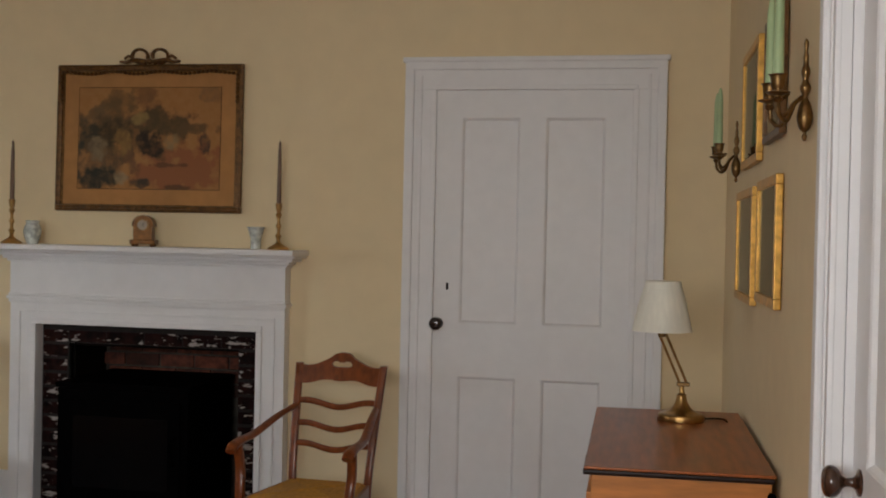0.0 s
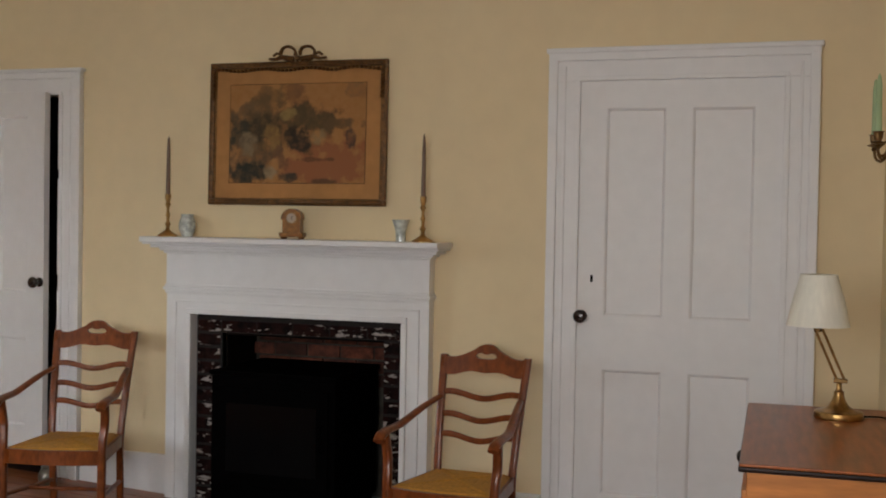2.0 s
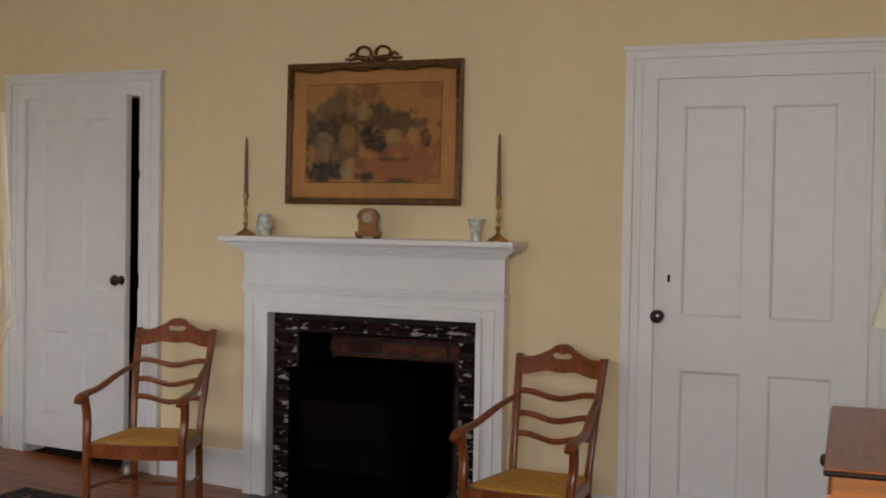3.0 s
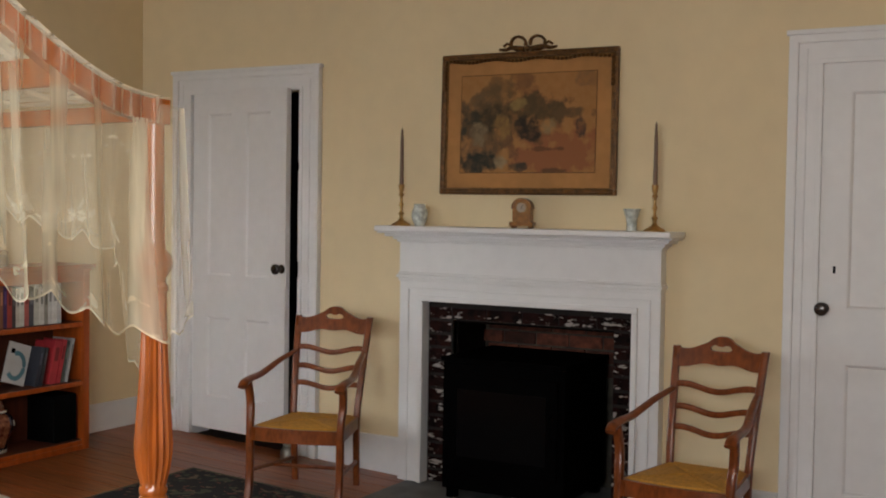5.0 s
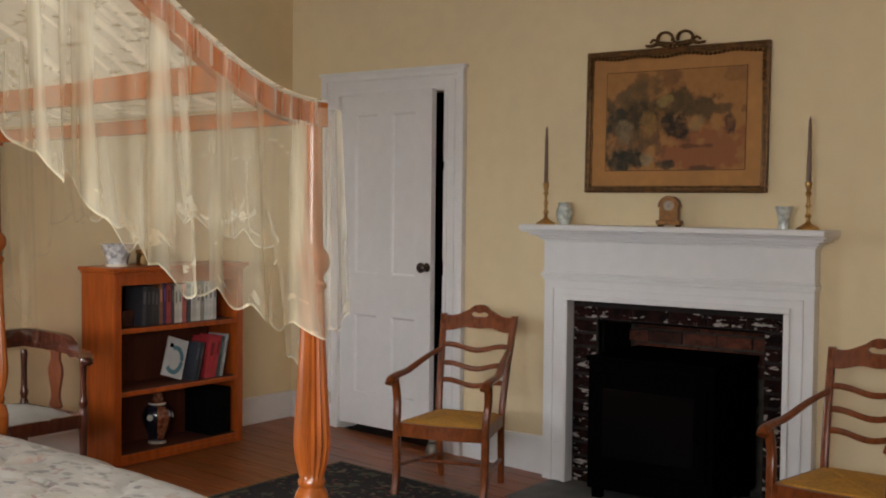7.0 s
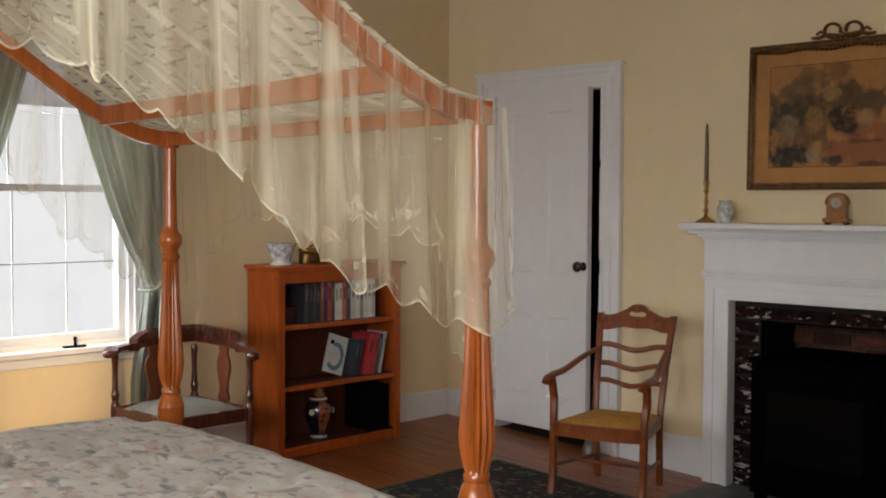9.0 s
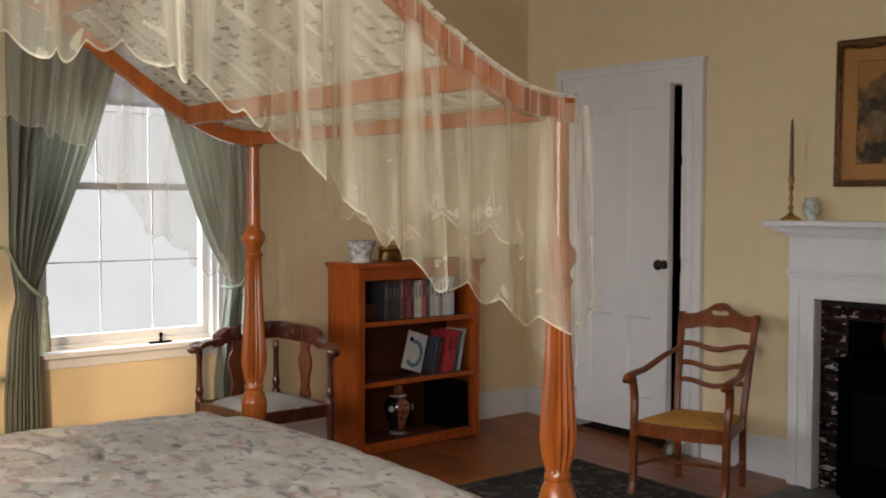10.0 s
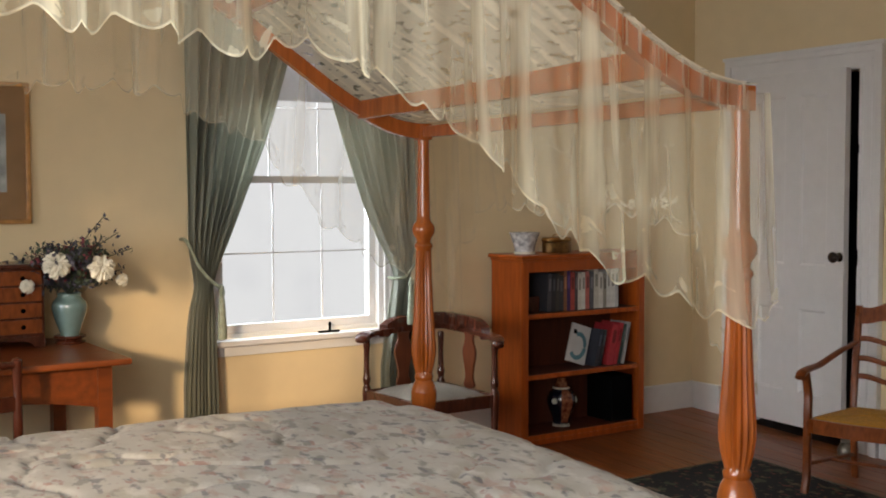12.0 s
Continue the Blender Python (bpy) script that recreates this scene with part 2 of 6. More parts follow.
def net_mat(name, clear, colour, holes=0.0, cord=0.55, folds=0.46, sprigs=0.35):
    """Fine net with woven sprigs and a thick corded hem; v of the map is the height above the hem in metres."""
    m, t, p = nodes_of(name)
    n, l = t.nodes, t.links
    uv, sep = n.new("ShaderNodeUVMap"), n.new("ShaderNodeSeparateXYZ")
    l.new(uv.outputs[0], sep.inputs[0])
    no = n.new("ShaderNodeTexNoise")
    no.inputs["Scale"].default_value, no.inputs["Detail"].default_value = 26, 5
    l.new(uv.outputs[0], no.inputs[0])
    edge = n.new("ShaderNodeMapRange")       # corded hem
    edge.inputs[1].default_value, edge.inputs[2].default_value = 0.002, 0.006
    edge.inputs[3].default_value, edge.inputs[4].default_value = cord, 0.0
    l.new(sep.outputs["Y"], edge.inputs[0])
    band = n.new("ShaderNodeMapRange")       # sprigs thicken towards the hem
    band.inputs[1].default_value, band.inputs[2].default_value = 0.02, 0.16
    band.inputs[3].default_value, band.inputs[4].default_value = 0.165, 0.0
    l.new(sep.outputs["Y"], band.inputs[0])
    sprig = n.new("ShaderNodeMath"); sprig.operation = "SUBTRACT"
    l.new(no.outputs[0], sprig.inputs[0]); sprig.inputs[1].default_value = 0.74
    sp2 = n.new("ShaderNodeMath"); sp2.operation = "ADD"
    l.new(sprig.outputs[0], sp2.inputs[0]); l.new(band.outputs[0], sp2.inputs[1])
    sp3 = n.new("ShaderNodeMapRange")
    sp3.inputs[1].default_value, sp3.inputs[2].default_value = 0.0, 0.03
    sp3.inputs[3].default_value, sp3.inputs[4].default_value = 0.0, sprigs
    l.new(sp2.outputs[0], sp3.inputs[0])
    mp = n.new("ShaderNodeMapping")
    mp.inputs["Scale"].default_value = (1, 0.05, 1)
    st = n.new("ShaderNodeTexNoise")
    st.inputs["Scale"].default_value, st.inputs["Detail"].default_value = 21, 4
    l.new(uv.outputs[0], mp.inputs[0]); l.new(mp.outputs[0], st.inputs[0])
    fold = n.new("ShaderNodeMapRange")       # thread doubled up along the folds
    fold.inputs[1].default_value, fold.inputs[2].default_value = 0.50, 0.66
    fold.inputs[3].default_value, fold.inputs[4].default_value = -0.06, folds
    l.new(st.outputs[0], fold.inputs[0])
    sp4 = n.new("ShaderNodeMath"); sp4.operation = "ADD"
    l.new(sp3.outputs[0], sp4.inputs[0]); l.new(fold.outputs[0], sp4.inputs[1])
    sp3 = sp4
    tot = n.new("ShaderNodeMath"); tot.operation = "ADD"
    l.new(edge.outputs[0], tot.inputs[0]); l.new(sp3.outputs[0], tot.inputs[1])
    fac = n.new("ShaderNodeMath"); fac.operation, fac.use_clamp = "ADD", True
    l.new(tot.outputs[0], fac.inputs[0]); fac.inputs[1].default_value = 1 - clear
    if holes:                                # openwork leaves and stems
        hm, hn, hr, hs = (n.new("ShaderNode" + k) for k in ("Mapping", "TexNoise", "MapRange", "Math"))
        hm.inputs["Scale"].default_value = (1, 3.2, 1)
        hn.inputs["Scale"].default_value, hn.inputs["Detail"].default_value = 16, 3
        hr.inputs[1].default_value, hr.inputs[2].default_value, hr.inputs[4].default_value = 0.57, 0.63, holes
        hs.operation, hs.use_clamp = "SUBTRACT", True
        l.new(uv.outputs[0], hm.inputs[0]); l.new(hm.outputs[0], hn.inputs[0]); l.new(hn.outputs[0], hr.inputs[0])
        l.new(fac.outputs[0], hs.inputs[0]); l.new(hr.outputs[0], hs.inputs[1])
        fac = hs
    p.inputs["Base Color"].default_value, p.inputs["Roughness"].default_value = (*colour, 1), 0.9
    tr, cl, m1, m2 = (n.new("ShaderNode" + k) for k in ("BsdfTranslucent", "BsdfTransparent", "MixShader", "MixShader"))
    tr.inputs[0].default_value = (*colour, 1)
    m1.inputs[0].default_value = 0.55
    l.new(p.outputs[0], m1.inputs[1]); l.new(tr.outputs[0], m1.inputs[2])
    l.new(fac.outputs[0], m2.inputs[0]); l.new(cl.outputs[0], m2.inputs[1]); l.new(m1.outputs[0], m2.inputs[2])
    l.new(m2.outputs[0], n["Material Output"].inputs[0])
    return m


NET = net_mat("cream_net", 0.71, (0.94, 0.88, 0.66), cord=0.42, folds=0.34, sprigs=0.2)
NETTHIN = net_mat("cream_net_single", 0.78, (0.88, 0.82, 0.64), folds=0.3)
NETFAR = net_mat("cream_net_far", 0.74, (0.86, 0.80, 0.62), cord=0.15, folds=0.12, sprigs=0.10)
NETFOOT = net_mat("cream_net_foot", 0.76, (0.93, 0.87, 0.66), cord=0.42, folds=0.10, sprigs=0.22)
NETSHEER = net_mat("cream_net_sheer", 0.93, (0.88, 0.82, 0.64), cord=0.12, folds=0.03, sprigs=0.05)
NETTOP = net_mat("cream_lace_top", 0.25, (0.88, 0.83, 0.68), holes=0.6)
THREAD = cloth_mat("cream_thread", (0.80, 0.74, 0.58), 0.3, vary=0.05)


def glass_mat():
    m, t, p = nodes_of("window_glass")
    n, l = t.nodes, t.links
    cl, gl, mx, fr = (n.new("ShaderNode" + k) for k in ("BsdfTransparent", "BsdfGlossy", "MixShader", "Fresnel"))
    gl.inputs["Roughness"].default_value = 0.03
    fr.inputs["IOR"].default_value = 1.18
    l.new(fr.outputs[0], mx.inputs[0]); l.new(cl.outputs[0], mx.inputs[1]); l.new(gl.outputs[0], mx.inputs[2])
    l.new(mx.outputs[0], n["Material Output"].inputs[0])
    return m


GLASS = glass_mat()


def outside_mat():
    """Hazy bright daylight with faint branches, far behind the panes."""
    m, t, p = nodes_of("outside_haze")
    n, l = t.nodes, t.links
    tc, no, r, em = (n.new("ShaderNode" + k) for k in ("TexCoord", "TexNoise", "ValToRGB", "Emission"))
    no.inputs["Scale"].default_value, no.inputs["Detail"].default_value = 0.5, 7
    l.new(tc.outputs["Object"], no.inputs[0])
    r.color_ramp.elements[0].color, r.color_ramp.elements[0].position = (0.86, 0.86, 0.87, 1), 0.3
    r.color_ramp.elements[1].color, r.color_ramp.elements[1].position = (0.91, 0.91, 0.91, 1), 0.5
    l.new(no.outputs[0], r.inputs[0]); l.new(r.outputs[0], em.inputs[0])
    em.inputs[1].default_value = 1.08
    l.new(em.outputs[0], n["Material Output"].inputs[0])
    return m


def quilt_mat():
    m, t, p = nodes_of("floral_quilt")
    n, l = t.nodes, t.links
    tc = n.new("ShaderNodeTexCoord")
    p.inputs["Roughness"].default_value = 0.85
    p.inputs["Sheen Weight"].default_value = 0.15
    current = n.new("ShaderNodeRGB").outputs[0]
    current.default_value = (0.45, 0.425, 0.38, 1)
    for scale, low, high, colour, seed in ((6, 0.50, 0.64, (0.36, 0.325, 0.26), 0), (9, 0.56, 0.64, (0.38, 0.265, 0.215), 7), (13, 0.575, 0.635, (0.20, 0.19, 0.16), 13),
                                           (17, 0.595, 0.65, (0.13, 0.125, 0.135), 17), (21, 0.60, 0.655, (0.31, 0.17, 0.145), 21), (12, 0.56, 0.66, (0.56, 0.535, 0.485), 29)):
        mp, no, r, mx = (n.new("ShaderNode" + k) for k in ("Mapping", "TexNoise", "MapRange", "Mix"))
        mp.inputs["Location"].default_value = (seed, seed * 2, 0)
        mp.inputs["Scale"].default_value = (1, 1.6, 1)
        no.inputs["Scale"].default_value, no.inputs["Detail"].default_value = scale, 6
        r.inputs[1].default_value, r.inputs[2].default_value = low, high
        r.inputs[4].default_value = 0.8
        mx.data_type = "RGBA"
        mx.inputs["B"].default_value = (*colour, 1)
        l.new(tc.outputs["Object"], mp.inputs[0]); l.new(mp.outputs[0], no.inputs[0]); l.new(no.outputs[0], r.inputs[0])
        l.new(r.outputs[0], mx.inputs["Factor"]); l.new(current, mx.inputs["A"])
        current = mx.outputs["Result"]
    l.new(current, p.inputs["Base Color"])
    return m


def rug_mat():
    """Dark wool rug with scrolls and blossoms inside a pale edge line."""
    m, t, p = nodes_of("hooked_rug")
    n, l = t.nodes, t.links
    tc = n.new("ShaderNodeTexCoord")
    p.inputs["Roughness"].default_value = 0.95
    current = n.new("ShaderNodeRGB").outputs[0]
    current.default_value = (0.007, 0.007, 0.008, 1)
    for scale, low, high, colour, seed in ((15, 0.60, 0.63, (0.055, 0.060, 0.035), 3), (20, 0.62, 0.65, (0.13, 0.09, 0.055), 9), (24, 0.64, 0.67, (0.13, 0.04, 0.03), 17)):
        mp, no, r, mx = (n.new("ShaderNode" + k) for k in ("Mapping", "TexNoise", "MapRange", "Mix"))
        mp.inputs["Location"].default_value = (seed, seed * 2, 0)
        no.inputs["Scale"].default_value, no.inputs["Detail"].default_value = scale, 1.5
        r.inputs[1].default_value, r.inputs[2].default_value = low, high
        mx.data_type = "RGBA"
        mx.inputs["B"].default_value = (*colour, 1)
        l.new(tc.outputs["Object"], mp.inputs[0]); l.new(mp.outputs[0], no.inputs[0]); l.new(no.outputs[0], r.inputs[0])
        l.new(r.outputs[0], mx.inputs["Factor"]); l.new(current, mx.inputs["A"])
        current = mx.outputs["Result"]
    l.new(current, p.inputs["Base Color"])
    return m


def scene_print_mat():
    """An old colour print: pale sky, a dark mass of trees, mottled low ground; plain blotches only."""
    m, t, p = nodes_of("old_print")
    n, l = t.nodes, t.links
    tc, sep = n.new("ShaderNodeTexCoord"), n.new("ShaderNodeSeparateXYZ")
    l.new(tc.outputs["Object"], sep.inputs[0])
    p.inputs["Roughness"].default_value = 0.35

    def noise_at(scale, detail, shift):
        mp, no = n.new("ShaderNodeMapping"), n.new("ShaderNodeTexNoise")
        mp.inputs["Location"].default_value = (shift, 0, shift)
        no.inputs["Scale"].default_value, no.inputs["Detail"].default_value = scale, detail
        l.new(tc.outputs["Object"], mp.inputs[0]); l.new(mp.outputs[0], no.inputs[0])
        return no.outputs[0]

    def calc(op, a, b):
        k = n.new("ShaderNodeMath"); k.operation = op
        for i, v in enumerate((a, b)):
            if isinstance(v, (int, float)):
                k.inputs[i].default_value = v
            else:
                l.new(v, k.inputs[i])
        return k.outputs[0]

    def span(v, a, b, c=0.0, d=1.0):
        k = n.new("ShaderNodeMapRange")
        for i, w in enumerate((a, b, c, d)):
            k.inputs[i + 1].default_value = w
        l.new(v, k.inputs[0])
        return k.outputs[0]

    def over(under, colour, f):
        k = n.new("ShaderNodeMix"); k.data_type = "RGBA"
        l.new(f, k.inputs["Factor"])
        if isinstance(under, tuple):
            k.inputs["A"].default_value = (*under, 1)
        else:
            l.new(under, k.inputs["A"])
        k.inputs["B"].default_value = (*colour, 1)
        return k.outputs["Result"]

    x, z = sep.outputs["X"], sep.outputs["Z"]
    p.inputs["Specular IOR Level"].default_value = 0.15
    wob = span(noise_at(13, 9, 2), 0.3, 0.7, -0.9, 0.9)
    fleck = span(noise_at(30, 9, 5), 0.36, 0.62)

    def blot(c, at, size, colour, weight=1.0, broken=0.0):
        """A soft blotch with a ragged edge; broken lets the layer below show through in flecks."""
        u = calc("DIVIDE", calc("SUBTRACT", x, at[0]), size[0])
        v = calc("DIVIDE", calc("SUBTRACT", z, at[1]), size[1])
        d = calc("ADD", calc("SUBTRACT", 1.0, calc("ADD", calc("MULTIPLY", u, u), calc("MULTIPLY", v, v))), wob)
        f = calc("MULTIPLY", span(d, -0.1, 0.55), weight)
        if broken:
            f = calc("MULTIPLY", f, calc("ADD", calc("MULTIPLY", fleck, broken), 1 - broken))
        return over(c, colour, f)

    c = over((0.33, 0.155, 0.050), (0.36, 0.175, 0.062), fleck)
    c = blot(c, (0.16, -0.16), (0.32, 0.15), (0.27, 0.105, 0.042))          # ruddy ground
    c = blot(c, (-0.12, 0.03), (0.34, 0.15), (0.095, 0.056, 0.024), 0.95, 0.4)   # brown haze under the trees
    c = blot(c, (-0.25, -0.12), (0.20, 0.16), (0.10, 0.062, 0.030), 0.9, 0.4)
    c = blot(c, (-0.16, 0.15), (0.12, 0.11), (0.14, 0.085, 0.036), 0.85, 0.4)   # far trees
    c = blot(c, (0.0, 0.20), (0.08, 0.07), (0.16, 0.078, 0.034), 0.85, 0.3)
    c = blot(c, (0.06, 0.09), (0.16, 0.09), (0.085, 0.056, 0.026), 0.95, 0.3)
    c = blot(c, (-0.28, 0.10), (0.09, 0.07), (0.16, 0.10, 0.048), 0.8, 0.5)
    c = blot(c, (0.27, 0.05), (0.11, 0.03), (0.12, 0.072, 0.032), 0.9, 0.3)
    c = blot(c, (0.33, 0.22), (0.06, 0.05), (0.16, 0.095, 0.045), 0.7, 0.7)
    c = blot(c, (-0.05, 0.10), (0.05, 0.045), (0.30, 0.20, 0.07), 0.8, 0.4)
    c = blot(c, (-0.20, 0.03), (0.13, 0.09), (0.055, 0.038, 0.020), 0.95, 0.5)  # dark thicket
    c = blot(c, (-0.33, -0.01), (0.07, 0.10), (0.045, 0.040, 0.026), 0.95, 0.5)
    c = blot(c, (0.01, -0.02), (0.085, 0.075), (0.026, 0.020, 0.016), 0.95, 0.5)
    c = blot(c, (0.12, -0.02), (0.05, 0.045), (0.27, 0.18, 0.085), 0.9, 0.3)
    c = blot(c, (-0.14, -0.03), (0.06, 0.07), (0.27, 0.155, 0.048), 0.9, 0.6)
    c = blot(c, (-0.28, -0.07), (0.06, 0.08), (0.22, 0.155, 0.085), 0.9, 0.6)
    c = blot(c, (0.31, -0.02), (0.03, 0.075), (0.04, 0.03, 0.026), 0.9, 0.55)
    c = blot(c, (-0.09, -0.13), (0.05, 0.07), (0.15, 0.075, 0.035), 0.9, 0.4)
    c = blot(c, (-0.28, -0.21), (0.13, 0.075), (0.020, 0.024, 0.018), 0.95, 0.3)   # dark water edge
    c = blot(c, (-0.14, -0.20), (0.04, 0.06), (0.30, 0.22, 0.12), 0.85, 0.5)
    c = blot(c, (-0.05, -0.235), (0.08, 0.03), (0.035, 0.035, 0.026), 0.9, 0.3)
    c = blot(c, (0.09, -0.135), (0.12, 0.014), (0.12, 0.050, 0.024), 0.8)
    c = blot(c, (0.17, -0.25), (0.07, 0.018), (0.09, 0.045, 0.024), 0.8)
    l.new(c, p.inputs["Base Color"])
    return m


# ---- builders ----
def finish(name, bm, material, parent=None, matrix=None, smooth=False):
    bmesh.ops.recalc_face_normals(bm, faces=bm.faces)
    me = bpy.data.meshes.new(name)
    bm.to_mesh(me)
    bm.free()
    me.materials.append(material)
    if smooth:
        me.polygons.foreach_set("use_smooth", [True] * len(me.polygons))
        me.set_sharp_from_angle(angle=radians(38))
    ob = new(name, me)
    if parent is not None:
        ob.parent = parent
    if matrix is not None:
        ob.matrix_basis = matrix
    return ob


def part(name, bm, material, parent, label="", smooth=False, matrix=None):
    ob = finish(name, bm, material, parent, matrix, smooth)
    return tagged(ob, label) if label else ob


def thing(name, matrix, label="", category="", group="", kind=""):
    ob = new(name)
    ob.empty_display_size = 0.1
    ob.matrix_basis = matrix
    return tagged(ob, label, category, group, kind)


def box(bm, x0, x1, y0, y1, z0, z1, bev=0.0):
    g = bmesh.ops.create_cube(bm, size=1.0)["verts"]
    for v in g:
        v.co = Vector((x0 + (v.co.x + 0.5) * (x1 - x0), y0 + (v.co.y + 0.5) * (y1 - y0), z0 + (v.co.z + 0.5) * (z1 - z0)))
    if bev:
        es = list({e for v in g for e in v.link_edges})
        bmesh.ops.bevel(bm, geom=es, offset=bev, segments=2, affect="EDGES", profile=0.6)
    return bm


def boxes(*rows, bev=0.0):
    bm = bmesh.new()
    for r in rows:
        box(bm, *r, bev=bev)
    return bm


def lathe(profile, segs=24, flute=0, deep=0.0, span=(9, -9), bm=None, at=(0, 0, 0)):
    """A turned form from (radius, z) rows; flute grooves cut the part between the heights in span."""
    bm = bm or bmesh.new()
    rings = []
    for r, z in profile:
        ring = []
        for i in range(segs):
            a = 2 * math.pi * i / segs
            k = r * (1 - deep * (0.5 + 0.5 * math.cos(flute * a))) if flute and span[0] < z < span[1] else r
            ring.append(bm.verts.new((at[0] + k * math.cos(a), at[1] + k * math.sin(a), at[2] + z)))
        rings.append(ring)
    for a, b in zip(rings, rings[1:]):
        for i in range(segs):
            bm.faces.new((a[i], a[(i + 1) % segs], b[(i + 1) % segs], b[i]))
    bm.faces.new(rings[0][::-1])
    bm.faces.new(rings[-1])
    return bm


def smooth_profile(rows, steps=4):
    """Rows of (radius, z) rounded off by a spline."""
    out = []
    for i in range(len(rows) - 1):
        p0, p1, p2, p3 = rows[max(i - 1, 0)], rows[i], rows[i + 1], rows[min(i + 2, len(rows) - 1)]
        for k in range(steps):
            t = k / steps
            out.append(tuple(0.5 * (2 * p1[j] + (p2[j] - p0[j]) * t + (2 * p0[j] - 5 * p1[j] + 4 * p2[j] - p3[j]) * t * t
                                    + (3 * p1[j] - p0[j] - 3 * p2[j] + p3[j]) * t ** 3) for j in range(len(p1))))
    return out + [tuple(rows[-1])]


def tube(path, radius, segs=8, bm=None, flat=1.0, taper=None, cap=True):
    """A round or oval bar along a path of points; flat squeezes its second axis."""
    bm = bm or bmesh.new()
    pts = [Vector(p) for p in path]
    rings = []
    for i, p in enumerate(pts):
        d = (pts[min(i + 1, len(pts) - 1)] - pts[max(i - 1, 0)]).normalized()
        side = d.cross(Vector((0, 0, 1)))
        if side.length < 1e-3:
            side = Vector((1, 0, 0))
        side.normalize()
        up = side.cross(d)
        r = radius * (taper[i] if taper else 1)
        rings.append([bm.verts.new(p + side * (r * math.cos(2 * math.pi * k / segs)) + up * (r * flat * math.sin(2 * math.pi * k / segs))) for k in range(segs)])
    for a, b in zip(rings, rings[1:]):
        for i in range(segs):
            bm.faces.new((a[i], a[(i + 1) % segs], b[(i + 1) % segs], b[i]))
    if cap:
        bm.faces.new(rings[0][::-1]); bm.faces.new(rings[-1])
    return bm


def spline(points, steps=6):
    return [Vector(p) for p in smooth_profile([tuple(p) for p in points], steps)]


def strip(path, offsets, bm=None):
    """Sweeps the four corners in offsets (dx, dy, dz) along a path: a bar of fixed section."""
    bm = bm or bmesh.new()
    rings = [[bm.verts.new(Vector(p) + Vector(o)) for o in offsets] for p in path]
    k = len(offsets)
    for a, b in zip(rings, rings[1:]):
        for i in range(k):
            bm.faces.new((a[i], a[(i + 1) % k], b[(i + 1) % k], b[i]))
    bm.faces.new(rings[0][::-1]); bm.faces.new(rings[-1])
    return bm


def rounded(w, d, n=12):
    """The section of a worn, rounded bar of half sizes w and d, lying flat."""
    out = []
    for i in range(n):
        c, q = math.cos(2 * math.pi * (i + 0.5) / n), math.sin(2 * math.pi * (i + 0.5) / n)
        out.append((w * math.copysign(abs(c) ** 0.6, c), d * math.copysign(abs(q) ** 0.6, q), 0))
    return out


def plate(outline, y0, y1, bm=None):
    """A flat board cut to an outline of (x, z), between the depths y0 and y1."""
    bm = bm or bmesh.new()
    a = [bm.verts.new((x, y0, z)) for x, z in outline]
    b = [bm.verts.new((x, y1, z)) for x, z in outline]
    k = len(outline)
    bm.faces.new(a); bm.faces.new(b[::-1])
    for i in range(k):
        bm.faces.new((a[i], b[i], b[(i + 1) % k], a[(i + 1) % k]))
    return bm


def lerp(x, rows):
    return float(np.interp(x, [r[0] for r in rows], [r[1] for r in rows]))


def fz(x):
    """The height of the old floor, which falls away from the corner towards the hearth."""
    return 0.015 - 0.05 * min(max(x, 0.0), 2.1)


TOP = 2.95      # ceiling height
EAST = pose(5.595, 0, 0, 0, 0, -90 + 1.72)   # east wall: x runs along the wall from the corner, y points out of the room
WEST = pose(0, 0, 0, 0, 0, 90)               # west wall: x runs north along the wall, y points out of the room
SOUTH_Y, EAST_END = -6.35, 6.55


# ---- structure ----
def wall(name, m, length0, length1, holes, label, thick=0.16):
    """A plastered wall along x, its face at y = 0 towards -y, with holes (x0, x1, z0, z1) through it."""
    bm = bmesh.new()
    cuts = sorted({length0, length1, *(h[0] for h in holes), *(h[1] for h in holes)})
    for a, b in zip(cuts, cuts[1:]):
        z = -0.2
        for h in sorted([h for h in holes if h[0] < (a + b) / 2 < h[1]], key=lambda h: h[2]):
            if h[2] > z:
                box(bm, a, b, 0, thick, z, h[2])
            z = h[3]
        box(bm, a, b, 0, thick, z, TOP)
    bmesh.ops.remove_doubles(bm, verts=bm.verts, dist=1e-5)
    return tagged(finish(name, bm, PLASTER, matrix=m), label, "wall", kind="structure")


wall("wall_north", pose(0, 0, 0), 0.0, 5.76, [(0.42, 1.27, -0.2, 2.115), (2.30, 3.23, -0.2, 0.815), (4.205, 5.18, -0.2, 2.125)], "cream plastered wall with fireplace and two doors")
wall("wall_west", WEST, -6.5, 0.16, [(-3.33, -2.37, 0.70, 2.27)], "cream plastered wall with a tall sash window")
wall("wall_south", pose(5.9, SOUTH_Y, 0, 0, 0, 180), 0.0, 5.9, [(0.45, 2.55, 1.0, 2.2), (4.05, 5.05, 0.75, 2.3)], "cream plastered wall behind the bed")
wall("wall_east", EAST, 0.0, EAST_END, [(3.02, 3.92, -0.2, 2.115)], "cream plastered wall with a white panelled door")
tagged(finish("ceiling", boxes((-0.2, 6.0, -6.5, 0.2, TOP, TOP + 0.12)), CEIL), "plain white plastered ceiling", "ceiling", kind="structure")

